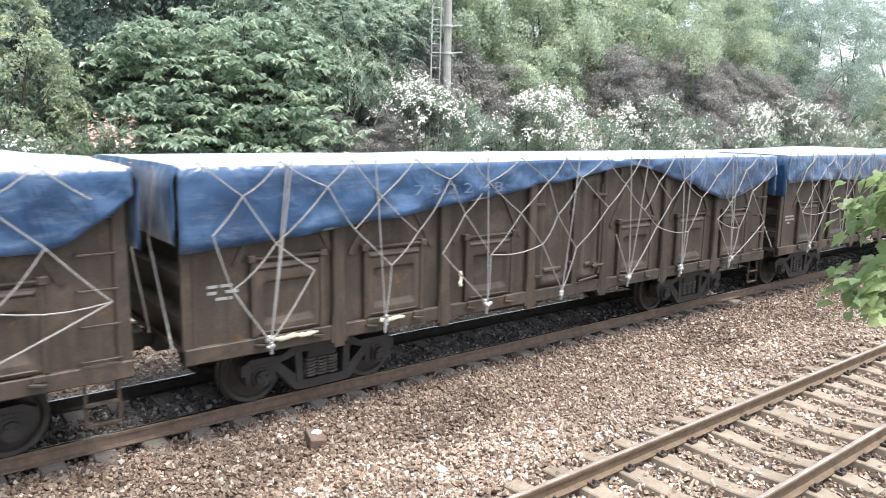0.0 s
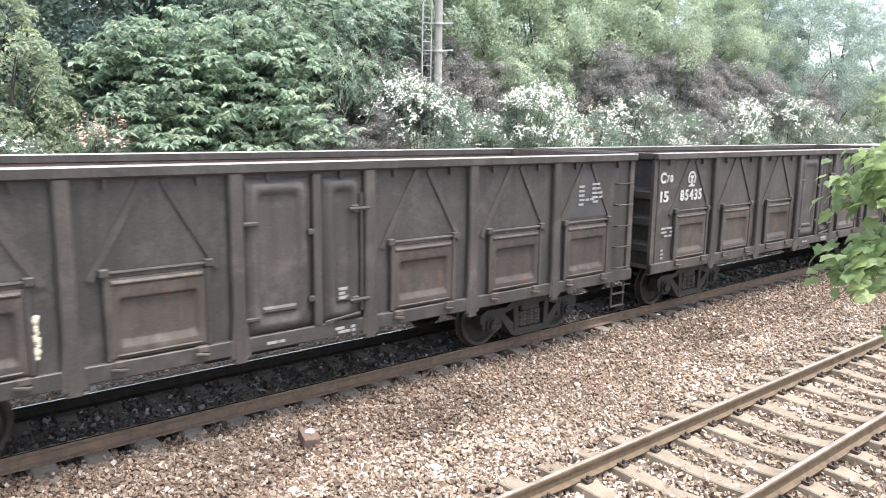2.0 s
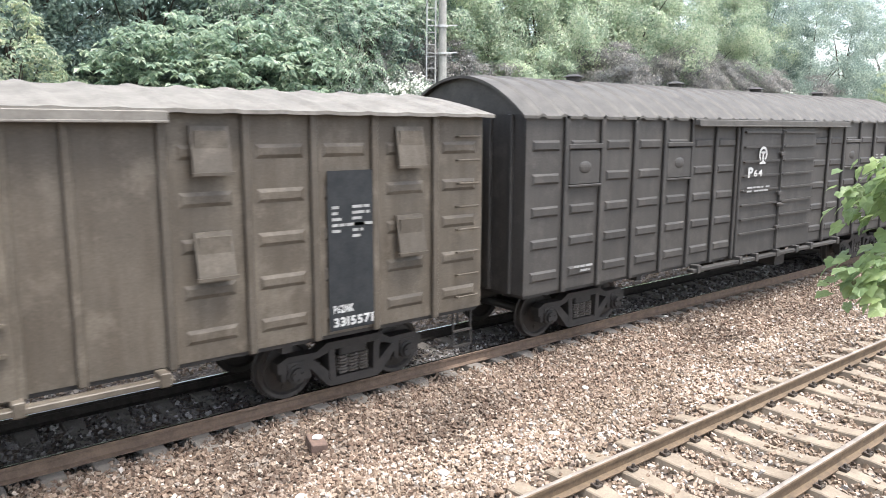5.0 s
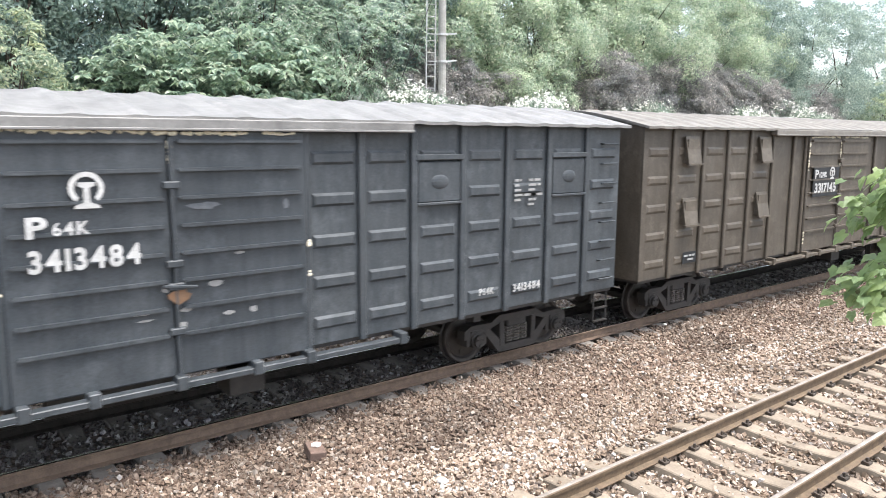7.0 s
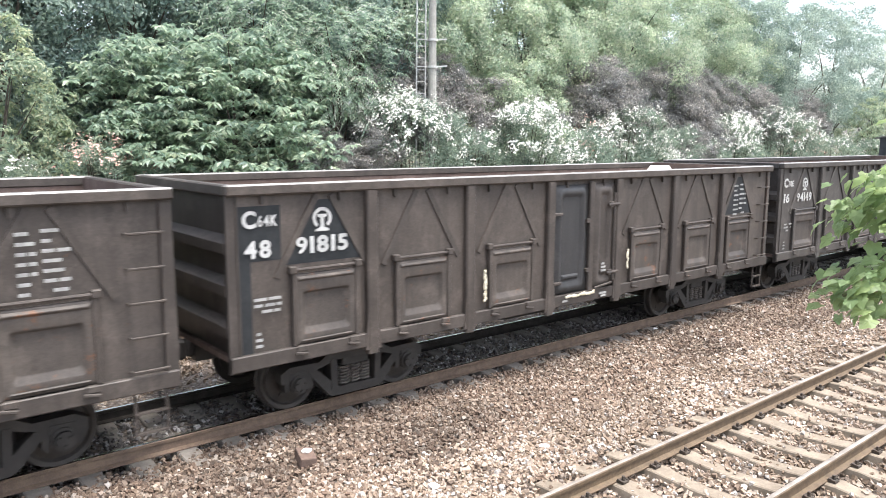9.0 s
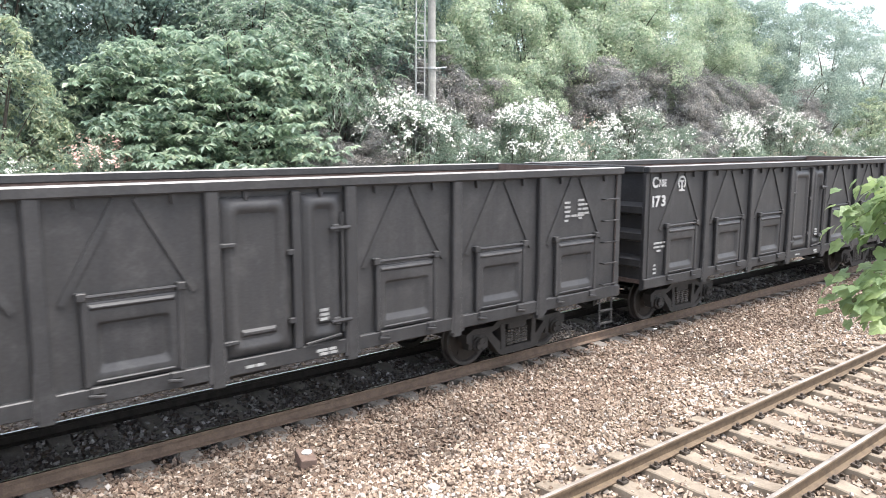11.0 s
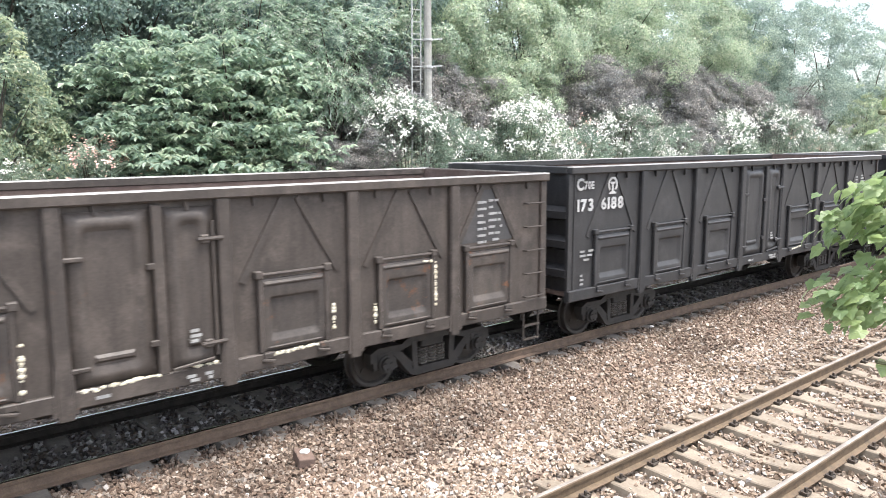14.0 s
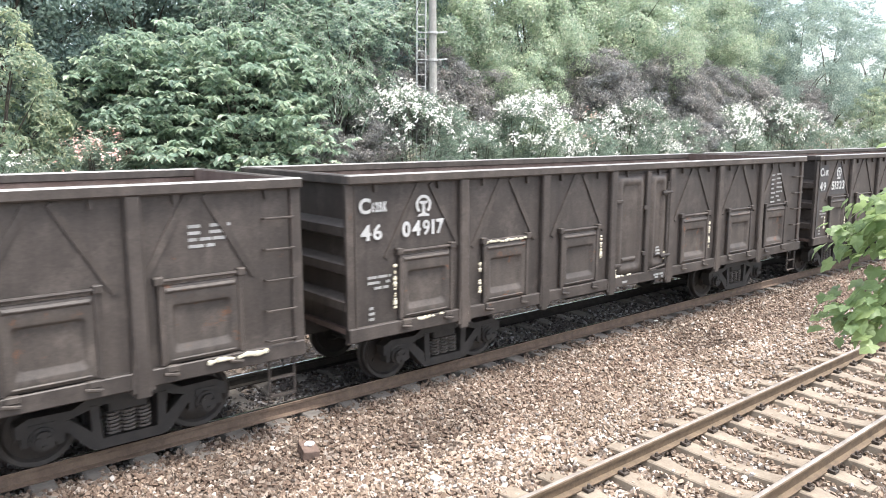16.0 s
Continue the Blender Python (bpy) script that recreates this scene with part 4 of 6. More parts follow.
def foam_strips(w, kit, seed, n):
    """Dried sealing foam squeezed out round the drop doors."""
    rng = random.Random(seed)
    xs, y = kit["xs"], -kit["W"] / 2 + 0.03
    for _ in range(n):
        i = rng.choice([0, 1, 2, 3, 4, 5, 6])
        c = (xs[i] + xs[i + 1]) / 2
        up = rng.random() < 0.45
        bm = bmesh.new()
        if up:
            x, z0 = c + rng.choice((-0.6, 0.6)) * kit["k"], rng.uniform(1.15, 1.4)
            pts = [Vector((x + rng.uniform(-0.012, 0.012), y, z0 + 0.032 * q)) for q in range(rng.randint(7, 18))]
        else:
            x, z0 = c + rng.uniform(-0.5, 0.0), 1.05
            pts = [Vector((x + 0.035 * q, y - 0.03, z0 + 0.008 * math.sin(q * 0.7 + x))) for q in range(rng.randint(8, 22))]
        for p in pts:
            bmesh.ops.create_icosphere(bm, subdivisions=1, radius=rng.uniform(0.018, 0.036), matrix=Matrix.Translation(p) @ Matrix.Diagonal((1.1, 0.6, 1.1, 1)))
        tagged(put("sealing_foam", mesh_of("sealing_foam", bm, FOAM), w, None, "dried yellowish sealing foam along a door edge"), kind="stuff")


# -- covered wagons --
def boxcar_kit(paint_mat, L, arched, roof_mat, ribbed):
    h, z0, z1 = 1.5, 1.0, 3.84
    kit = dict(L=L, mat=paint_mat, arched=arched, ribbed=ribbed)
    row = (1.66, 2.46, 3.3, 4.17, 5.06, 5.96, 6.86) if ribbed else (1.66, 2.22, 3.15, 4.1, 4.97, 5.86, 6.86)
    kit["posts"] = [s * x for x in row for s in (-1, 1)]
    kit["window_bays"] = [s * (row[a] + row[a + 1]) / 2 for a in (2, 5) for s in (-1, 1)]
    bm = bmesh.new()
    box(bm, -L / 2, L / 2, -h, -h + 0.04, z0, z1)
    kit["wall"] = mesh_of("side_wall", bm, paint_mat)
    bm = bmesh.new()
    box(bm, -0.05, 0.05, -h - 0.06, -h - 0.001, z0 - 0.04, z1, bevel=0.015)
    kit["post"] = mesh_of("side_post", bm, paint_mat)
    bm = bmesh.new()
    pressed_panel(bm, -0.31, 0.31, -0.085, 0.085, -h, 0.032 if ribbed else 0.02, 0.035 if ribbed else 0.045)
    kit["rib"] = mesh_of("pressed_rib", bm, paint_mat)
    bm = bmesh.new()
    box(bm, -0.81, 0.81, -h - 0.1, -h - 0.05, 0.98, 3.68, bevel=0.02)
    for k in range(8):
        z = 1.46 + k * 0.3
        prism(bm, [(-0.72, z - 0.02), (0.72, z - 0.02), (0.74, z), (0.72, z + 0.018), (-0.72, z + 0.018), (-0.74, z)], -h - 0.15, -h - 0.1)
    bmesh.ops.recalc_face_normals(bm, faces=bm.faces)
    kit["leaf"] = mesh_of("door_leaf", bm, paint_mat)
    bm = bmesh.new()
    rod(bm, (0, -h - 0.14, 1.0), (0, -h - 0.14, 3.6), 0.022, 8)
    for z in (1.5, 2.0, 2.25, 3.1):
        box(bm, -0.09, 0.09, -h - 0.17, -h - 0.1, z - 0.04, z + 0.04, bevel=0.012)
    rod(bm, (-0.15, -h - 0.17, 2.02), (0.22, -h - 0.17, 1.98), 0.018, 6)
    kit["lock"] = mesh_of("door_lock", bm, paint_mat)
    bm = bmesh.new()
    box(bm, -3.3, 3.1, -h - 0.2, -h - 0.06, 0.86, 0.93, bevel=0.01)
    for x in (-3.1, -1.55, -0.9, 0.0, 0.9, 1.6, 3.0):
        box(bm, x - 0.06, x + 0.06, -h - 0.22, -h - 0.02, 0.84, 1.0, bevel=0.01)
    kit["rail"] = mesh_of("door_rail", bm, paint_mat)
    bm = bmesh.new()
    box(bm, -3.3, 3.2, -h - 0.17, -h - 0.02, 3.69, 3.8, bevel=0.012)
    box(bm, -3.3, 3.2, -h - 0.19, -h - 0.15, 3.67, 3.7, bevel=0.006)
    kit["hood"] = mesh_of("door_hood", bm, roof_mat)
    bm = bmesh.new()
    box(bm, -L / 2, -L / 2 + 0.04, -h + 0.04, h - 0.04, z0, z1)
    kit["end"] = mesh_of("end_wall", bm, paint_mat)
    bm = bmesh.new()
    box(bm, -L / 2 - 0.07, -L / 2 - 0.001, -0.05, 0.05, z0, z1, bevel=0.012)
    kit["end_post"] = mesh_of("end_post", bm, paint_mat)
    # corrugated roof, ridged or barrel-shaped
    bm = bmesh.new()
    nx, ny = int(L / 0.3) * 5, 16
    rise = 0.66 if arched else 0.3
    grid = []
    for i in range(nx + 1):
        x = -L / 2 - 0.1 + (L + 0.2) * i / nx
        row = []
        for j in range(ny + 1):
            u = -1 + 2 * j / ny
            y = u * (h + (0.06 if arched else 0.16))
            z = z1 - 0.02 + rise * ((1 - u * u) if arched else (1 - abs(u) ** 1.3))
            ph = (x / (0.5 if arched else 0.6)) % 1.0
            z += (0.032 if ph < 0.22 else 0.0) if arched else 0.036 * max(0.0, 1 - abs(ph - 0.5) / 0.2) ** 0.6 * (1.0 if abs(u) < 0.97 else 0.35)
            row.append(bm.verts.new((x, y, z)))
        grid.append(row)
    for i in range(nx):
        for j in range(ny):
            bm.faces.new((grid[i][j], grid[i + 1][j], grid[i + 1][j + 1], grid[i][j + 1]))
    edge = [grid[0], [r[-1] for r in grid], list(reversed(grid[-1])), list(reversed([r[0] for r in grid]))]
    for line in edge:
        low = [bm.verts.new(v.co + Vector((0, 0, -0.045))) for v in line]
        for i in range(len(line) - 1):
            bm.faces.new((line[i], line[i + 1], low[i + 1], low[i]))
    # gables close the ends under the roof
    for x in (-L / 2 + 0.01, L / 2 - 0.01):
        pts = [(x, u * h, z1 - 0.05 + (rise * ((1 - u * u) if arched else (1 - abs(u) ** 1.3)) if abs(u) < 1 else 0)) for u in [-1 + i / 6 for i in range(13)]]
        bm.faces.new([bm.verts.new(p) for p in pts])
    bmesh.ops.recalc_face_normals(bm, faces=bm.faces)
    kit["roof"] = mesh_of("roof", bm, roof_mat)
    if arched:
        bm = bmesh.new()
        rod(bm, (0, 0, z1 + rise - 0.05), (0, 0, z1 + rise + 0.08), 0.14, 12)
        rod(bm, (0, 0, z1 + rise + 0.08), (0, 0, z1 + rise + 0.13), 0.22, 12, 0.08)
        kit["vent"] = mesh_of("roof_vent", bm, paint_mat)
    bm = bmesh.new()
    v = [bm.verts.new(p) for p in ((-0.24, -h - 0.055, 0.56), (0.24, -h - 0.055, 0.56), (0.24, -h - 0.15, 0.0), (-0.24, -h - 0.15, 0.0), (-0.24, -h - 0.03, 0.56), (0.24, -h - 0.03, 0.56), (0.24, -h - 0.125, 0.0), (-0.24, -h - 0.125, 0.0))]
    for q in ((0, 3, 2, 1), (4, 5, 6, 7), (0, 1, 5, 4), (2, 3, 7, 6), (0, 4, 7, 3), (1, 2, 6, 5)):
        bm.faces.new([v[i] for i in q])
    box(bm, -0.26, 0.26, -h - 0.17, -h - 0.11, -0.03, 0.01)
    box(bm, -0.2, 0.2, -h - 0.1, -h, 0.02, 0.5)
    bmesh.ops.recalc_face_normals(bm, faces=bm.faces)
    kit["shutter"] = mesh_of("window_shutter", bm, paint_mat)
    bm = bmesh.new()
    box(bm, -0.38, 0.38, -h - 0.05, -h - 0.001, 0.0, 0.56, bevel=0.015)
    box(bm, -0.42, 0.42, -h - 0.075, -h - 0.03, 0.58, 0.66, bevel=0.01)
    box(bm, -0.4, 0.4, -h - 0.07, -h - 0.03, -0.04, 0.0, bevel=0.008)
    bmesh.ops.create_uvsphere(bm, u_segments=14, v_segments=8, radius=0.14, matrix=Matrix.Translation((0, -h - 0.04, 0.28)) @ Matrix.Diagonal((1.2, 0.25, 0.75, 1)))
    kit["window"] = mesh_of("closed_window", bm, paint_mat)
    bm = bmesh.new()
    box(bm, -L / 2 + 0.05, L / 2 - 0.05, -h + 0.04, h - 0.04, 0.94, 1.02)
    box(bm, -L / 2 + 0.1, L / 2 - 0.1, -0.2, 0.2, 0.7, 0.94)
    for x in (-4.6, -1.6, 1.6, 4.6):
        box(bm, x - 0.07, x + 0.07, -h + 0.1, h - 0.1, 0.84, 0.94)
    rod(bm, (-1.2, -0.7, 0.66), (0.2, -0.7, 0.66), 0.18, 12)
    box(bm, 0.7, 1.15, -1.3, -0.9, 0.5, 0.84)
    kit["under"] = mesh_of("underframe", bm, RUNGEAR)
    kit["rung"] = rung_mesh(paint_mat)
    kit["step"] = step_mesh(RUNGEAR)
    return kit


def build_boxcar(kit, label, shutters):
    L = kit["L"]
    w = empty("covered_wagon", pose(0, 0, 0), label, "covered wagon", "goods wagons of the train")
    xs = sorted(kit["posts"] + [-L / 2, L / 2])
    for m in (Matrix(), TURN):
        put("side_wall", kit["wall"], w, m)
        put("end_wall", kit["end"], w, m)
        for q in (-1.2, -0.72, -0.24, 0.24, 0.72, 1.2) if kit["ribbed"] else (-0.2, 0.5, 1.2):
            put("end_post", kit["end_post"], w, m @ pose(0, q, 0))
        for x in xs[1:-1]:
            put("side_post", kit["post"], w, m @ pose(x, 0, 0))
        for a, b in zip(xs, xs[1:]):
            c = (a + b) / 2
            if abs(c) > (1 if kit["ribbed"] else 3.3):
                for z in (1.275, 1.795, 2.315, 2.835, 3.355):
                    put("pressed_rib", kit["rib"], w, m @ pose(c, 0, z))
        for c in kit["window_bays"]:
            if shutters:
                for z in (1.93, 3.1):
                    put("window_shutter", kit["shutter"], w, m @ pose(c + 0.04, 0, z + 0.03) @ Matrix.Diagonal((0.92, 1, 0.92, 1)))
            else:
                put("closed_window", kit["window"], w, m @ pose(c, 0, 2.72))
        for s in (-0.82, 0.82):
            leaf = put("door_leaf", kit["leaf"], w, m @ pose(s, 0, 0))
            if s < 0:
                put("door_lock", kit["lock"], leaf, pose(0.82, 0, 0))
        put("door_rail", kit["rail"], w, m)
        put("door_hood", kit["hood"], w, m)
        put("coupler", COUPLER, w, m @ pose(L / 2 - 0.02, 0, 0))
        for q in range(8):
            put("rung", kit["rung"], w, m @ pose(L / 2 - 0.3, -1.5, 1.2 + 0.33 * q))
        put("foot_step", kit["step"], w, m @ pose(L / 2 - 0.32, -1.45, 0))
    put("roof", kit["roof"], w)
    if kit["arched"]:
        for x in (-5, -1.7, 1.7, 5):
            put("roof_vent", kit["vent"], w, pose(x, 0, 0))
    put("underframe", kit["under"], w)
    for s in (-1, 1):
        add_bogie(w, s * (L / 2 - 1.97))
    return w


def mark_boxcar(w, L, code, sub, num, seed, panel):
    y = -1.5 - 0.104
    if panel:
        panel_of(w, -1.42, -0.1, 2.26, 2.95, y - 0.042, "number_panel")
        panel_of(w, 5.14, 5.9, 1.05, 3.1, -1.5 - 0.042)
        small = num == "3317145"
        panel_of(w, -6.42 if small else -6.7, -5.96, 1.2 if small else 1.1, 1.42 if small else 1.54, -1.5 - 0.042)
        letters(w, "class_letter", code, -1.34, y - 0.046, 2.7, 0.27, 0.17)
        letters(w, "class_letter", sub, -1.14, y - 0.046, 2.71, 0.18, 0.4)
        railway_mark(w, -0.46, y - 0.046, 2.82, 0.13)
        letters(w, "numeral", num, -1.32, y - 0.046, 2.36, 0.3, 1.1)
        zz = 2.62
    else:
        letters(w, "class_letter", code, -1.4, y - 0.045, 2.64, 0.28, 0.19)
        letters(w, "class_letter", sub, -1.17, y - 0.045, 2.65, 0.18, 0.34)
        railway_mark(w, -0.84, y - 0.045, 3.1, 0.165)
        letters(w, "numeral", num, -1.4, y - 0.045, 2.3, 0.3, 1.05)
        if not num:
            data_bars(w, -1.4, y - 0.045, 2.4, [(0, 1.0), (0, 1.0)], seed + 7)
        zz = 2.95
    yb = -1.5 - 0.046
    data_bars(w, 5.2, yb, zz, [(0, 0.14), (0, 0.14), (0, 0.14), (0, 0.5), (0, 0.12)], seed)
    data_bars(w, 5.5, yb, zz, [(0, 0.28), (0, 0.26), (0, 0.2), (0, 0.3), (0, 0.16), (0, 0.12)], seed + 1)
    letters(w, "class_letter", code + sub, 5.2 if panel else 4.5, yb, 1.28, 0.14, 0.3)
    letters(w, "numeral", num, 5.2, yb, 1.1 if panel else 1.25, 0.16, 0.6)
    data_bars(w, -6.38 if num == "3317145" else -6.6, yb - 0.004, 1.33, [(0, 0.36), (0.12, 0.3)] if num == "3317145" else [(0, 0.5), (0.15, 0.4)], seed + 2)


def chip_of(parent, name, x, z, y, w, h, mat, rng, label=""):
    """A thin ragged patch on a wall."""
    bm = bmesh.new()
    n = 11
    prism(bm, [(w * math.cos(2 * math.pi * k / n) * rng.uniform(0.6, 1.1), h * math.sin(2 * math.pi * k / n) * rng.uniform(0.6, 1.1)) for k in range(n)], -0.002, 0.002)
    bmesh.ops.recalc_face_normals(bm, faces=bm.faces)
    put(name, mesh_of(name, bm, mat), parent, pose(x, y, z), label)


def foam_line(parent, x0, x1, z0, z1, y, rng):
    """A torn bead of sealing foam from one point to another."""
    bm = bmesh.new()
    n = max(3, int(math.hypot(x1 - x0, z1 - z0) / 0.035))
    for k in range(n):
        if rng.random() < 0.85:
            p = Vector((x0 + (x1 - x0) * k / n, y, z0 + (z1 - z0) * k / n + rng.uniform(-0.012, 0.012)))
            bmesh.ops.create_icosphere(bm, subdivisions=1, radius=rng.uniform(0.014, 0.034), matrix=Matrix.Translation(p) @ Matrix.Diagonal((1.2, 0.5, 0.9, 1)))
    tagged(put("sealing_foam", mesh_of("sealing_foam", bm, FOAM), parent, None, "dried yellowish sealing foam along a door edge"), kind="stuff")


def weather_doors(w):
    """Foam left along the top and the lock of the doors, and paint scuffed off round the lock."""
    rng = random.Random(5)
    y = -1.5 - 0.105
    for x0, x1, z0, z1 in ((-1.55, -0.2, 3.66, 3.66), (-0.15, 0.9, 3.65, 3.64), (1.1, 1.5, 3.65, 3.65), (0.0, 0.0, 3.3, 3.6), (1.64, 1.64, 2.3, 2.4), (1.64, 1.64, 1.95, 2.0), (-1.66, -1.66, 2.1, 2.2)):
        foam_line(w, x0, x1, z0, z1, y - 0.015, rng)
    for x, z, sx, sz in ((-0.36, 1.75, 0.13, 0.03), (-0.33, 1.66, 0.1, 0.015), (0.45, 1.98, 0.1, 0.04), (0.06, 1.56, 0.06, 0.04), (0.1, 1.72, 0.07, 0.03), (0.75, 2.3, 0.07, 0.02), (0.35, 2.86, 0.2, 0.05), (-0.1, 1.98, 0.05, 0.05), (0.9, 1.62, 0.06, 0.05), (1.35, 2.82, 0.05, 0.07), (0.6, 1.62, 0.08, 0.03)):
        chip_of(w, "scuff", x, z, y - 0.004, sx, sz, FADED if z < 2.4 else SLATE_WORN, rng, "paint scuffed off the door")
    chip_of(w, "scuff", 0.02, 1.9, y - 0.05, 0.16, 0.1, STAIN, rng, "rust-stained patch behind the lock")


def rust_doors(w, seed):
    """Orange rust where the paint has gone along the top of the doors."""
    rng = random.Random(seed)
    for x, z, sx, sz in ((-1.0, 3.4, 0.36, 0.12), (0.05, 3.3, 0.12, 0.34), (0.7, 3.45, 0.3, 0.07), (-0.05, 2.2, 0.1, 0.16), (1.2, 3.5, 0.22, 0.06)):
        chip_of(w, "rust_patch", x, z, -1.5 - 0.104, sx, sz, STAIN, rng, "orange rust on the door")


# -- covers and ropes --
def cover_edge(kind, u):
    """How far down the side the cover hangs, along the wagon (u from 0 at the rear to 1)."""
    if kind == 0:
        return 2.2 + 0.75 * min(1.0, u / 0.55) ** 1.2 - 0.62 * math.exp(-((u - 0.86) / 0.13) ** 2) - 0.1 * math.exp(-((u - 0.62) / 0.05) ** 2) * -1
    if kind == 1:
        return 2.0 + 0.28 * u + 0.1 * math.sin(9 * u) + 0.55 * max(0.0, (u - 0.93) / 0.07) ** 1.5
    return 2.42 + 0.14 * math.sin(6 * u + 1) + 0.1 * u


def build_cover(L, W, top, kind, seed):
    """Blue sheet laid over the load: it sags along the rim, folds on the sides, and hangs to an uneven hem."""
    rng = random.Random(seed)
    w = empty("tarpaulin", pose(0, 0, 0), "blue tarpaulin roped over a loaded open wagon", "tarpaulin", "blue covers on the wagons")
    bm = bmesh.new()
    nx, h = 200, W / 2 + 0.03
    hump = {0: 0.0, 1: 0.3, 2: 0.12}[kind]
    peak = {0: 0.5, 1: 0.84, 2: 0.4}[kind]
    ts = [0, 0.12, 0.25, 0.4, 0.55, 0.7, 0.85, 1.0]
    us = [-0.97, -0.85, -0.6, -0.3, 0, 0.3, 0.6, 0.85, 0.97]
    grid = []
    for i in range(nx + 1):
        u = i / nx
        x = -L / 2 - 0.04 + (L + 0.08) * u
        zr = top + 0.025 + 0.015 * noise.noise((x * 0.7, 0, seed))
        hem = cover_edge(kind, u) + 0.05 * noise.noise((x * 1.7, 3, seed))
        row = []

        def side(sgn, t):
            z = hem + (zr - hem) * t
            fold = 0.09 * noise.noise((x * 0.9 + z * 1.9, z * 0.4, seed)) + 0.06 * noise.noise((x * 2.2 + z * 4.4, z * 0.7, seed + 5))
            fold += 0.075 * (1 - min(1.0, 5 * abs(noise.noise((x * 0.55 - z * 1.1, z * 0.25, seed + 9))))) ** 2
            return Vector((x, sgn * (h + 0.025 + max(-0.015, fold) * (1 - t) ** 0.5), z))
        row += [side(-1, t) for t in ts]
        for v in us:
            up = hump * math.exp(-((u - peak) / (0.09 if kind == 1 else 0.2)) ** 2) * (1 - v * v) ** 0.7 + 0.015 * (1 - v * v)
            row.append(Vector((x, v * h, zr + 0.012 + up + 0.02 * noise.noise((x * 1.3, v * 2.5, seed)) * (1 - v * v))))
        row += [side(1, t) for t in reversed(ts)]
        grid.append([bm.verts.new(p) for p in row])
    for i in range(nx):
        for j in range(len(grid[0]) - 1):
            bm.faces.new((grid[i][j], grid[i + 1][j], grid[i + 1][j + 1], grid[i][j + 1]))
    for e, s in ((0, -1), (nx, 1)):
        line = grid[e][len(ts) - 1:len(ts) + len(us) + 1]
        prev = line
        for k in range(1, 7):
            zz = k / 6
            low = []
            for v in line:
                p = v.co.copy()
                d = 0.05 + 0.05 * noise.noise((p.y * 2.4, k * 0.3, seed))
                low.append(bm.verts.new((p.x + s * d, p.y, p.z - zz * (top - 2.25 + 0.1 * noise.noise((p.y, 1, seed))))))
            for i in range(len(line) - 1):
                bm.faces.new((prev[i], prev[i + 1], low[i + 1], low[i]))
            prev = low
    bmesh.ops.recalc_face_normals(bm, faces=bm.faces)
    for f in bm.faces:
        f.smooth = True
        # upward faces take the colour with the glare painted in
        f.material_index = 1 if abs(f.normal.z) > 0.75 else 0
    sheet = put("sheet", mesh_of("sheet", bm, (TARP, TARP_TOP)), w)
    sol = sheet.modifiers.new("thickness", "SOLIDIFY")
    sol.thickness = 0.012
    # diamond net of ropes over the side, gathered at the foot to lashing points on the sill
    y = -h - 0.09

    def rope(pts, r=0.0085):
        b = bmesh.new()
        for p, q in zip(pts, pts[1:]):
            rod(b, p, q, r, 5)
        put("rope", mesh_of("rope", b, ROPE), w)

    def sag(a, b, n=4, amount=0.03):
        return [Vector((a[0] + (b[0] - a[0]) * k / n, y - 0.012 * math.sin(math.pi * k / n), a[1] + (b[1] - a[1]) * k / n - amount * math.sin(math.pi * k / n))) for k in range(n + 1)]
    step = 0.98
    cols = int(L / step)
    rows = []
    for r, z in enumerate((top + 0.08, 2.8, 2.32, 1.82)):
        off = 0.5 * step * (r % 2)
        rows.append([(-L / 2 + 0.15 + off + step * k + rng.uniform(-0.16, 0.16) * (r > 0), z + rng.uniform(-0.12, 0.12) * (r > 0)) for k in range(cols)])
    for r in range(3):
        up, lo = rows[r], rows[r + 1]
        for k in range(cols):
            for j in ((k, k + 1) if r % 2 == 0 else (k - 1, k)):
                if 0 <= j < cols and rng.random() < (0.96 if r < 2 else 0.8):
                    rope(sag(up[j], lo[k], 4, rng.uniform(0.0, 0.05)))
    tie = [(-L / 2 + 1.0 + 1.66 * k + rng.uniform(-0.2, 0.2), 1.06) for k in range(int(L / 1.66))]
    for k, p in enumerate(rows[3]):
        t = min(tie, key=lambda q: abs(q[0] - p[0]))
        rope(sag(p, t, 4, 0.02), 0.01)
        if k + 1 < cols and rng.random() < 0.3:
            rope(sag(p, rows[3][k + 1], 5, 0.06))
    for t in tie:
        for _ in range(rng.choice((0, 1, 1, 2))):
            rope(sag((t[0] + rng.uniform(-0.45, 0.45), top + 0.08), t, 4, 0.0), 0.01)
        b = bmesh.new()
        for _ in range(6):
            p = Vector((t[0] + rng.uniform(-0.05, 0.05), y + rng.uniform(-0.02, 0.02), t[1] + rng.uniform(-0.08, 0.08)))
            bmesh.ops.create_icosphere(b, subdivisions=1, radius=rng.uniform(0.02, 0.036), matrix=Matrix.Translation(p))
        rod(b, (t[0], y, t[1]), (t[0] + 0.03, y + 0.05, t[1] - 0.16), 0.02, 6)
        put("rope_knot", mesh_of("rope_knot", b, WHITE), w)
    for k in range(4):
        b = bmesh.new()
        yy = -1.2 + 0.8 * k
        rod(b, (-L / 2 - 0.16, yy, top + 0.02), (-L / 2 - 0.14, yy + 0.3, 2.3), 0.013, 5)
        rod(b, (-L / 2 - 0.14, yy + 0.3, 2.3), (-L / 2 - 0.1, yy - 0.25, 1.1), 0.013, 5)
        put("rope", mesh_of("rope", b, ROPE), w)
    return w


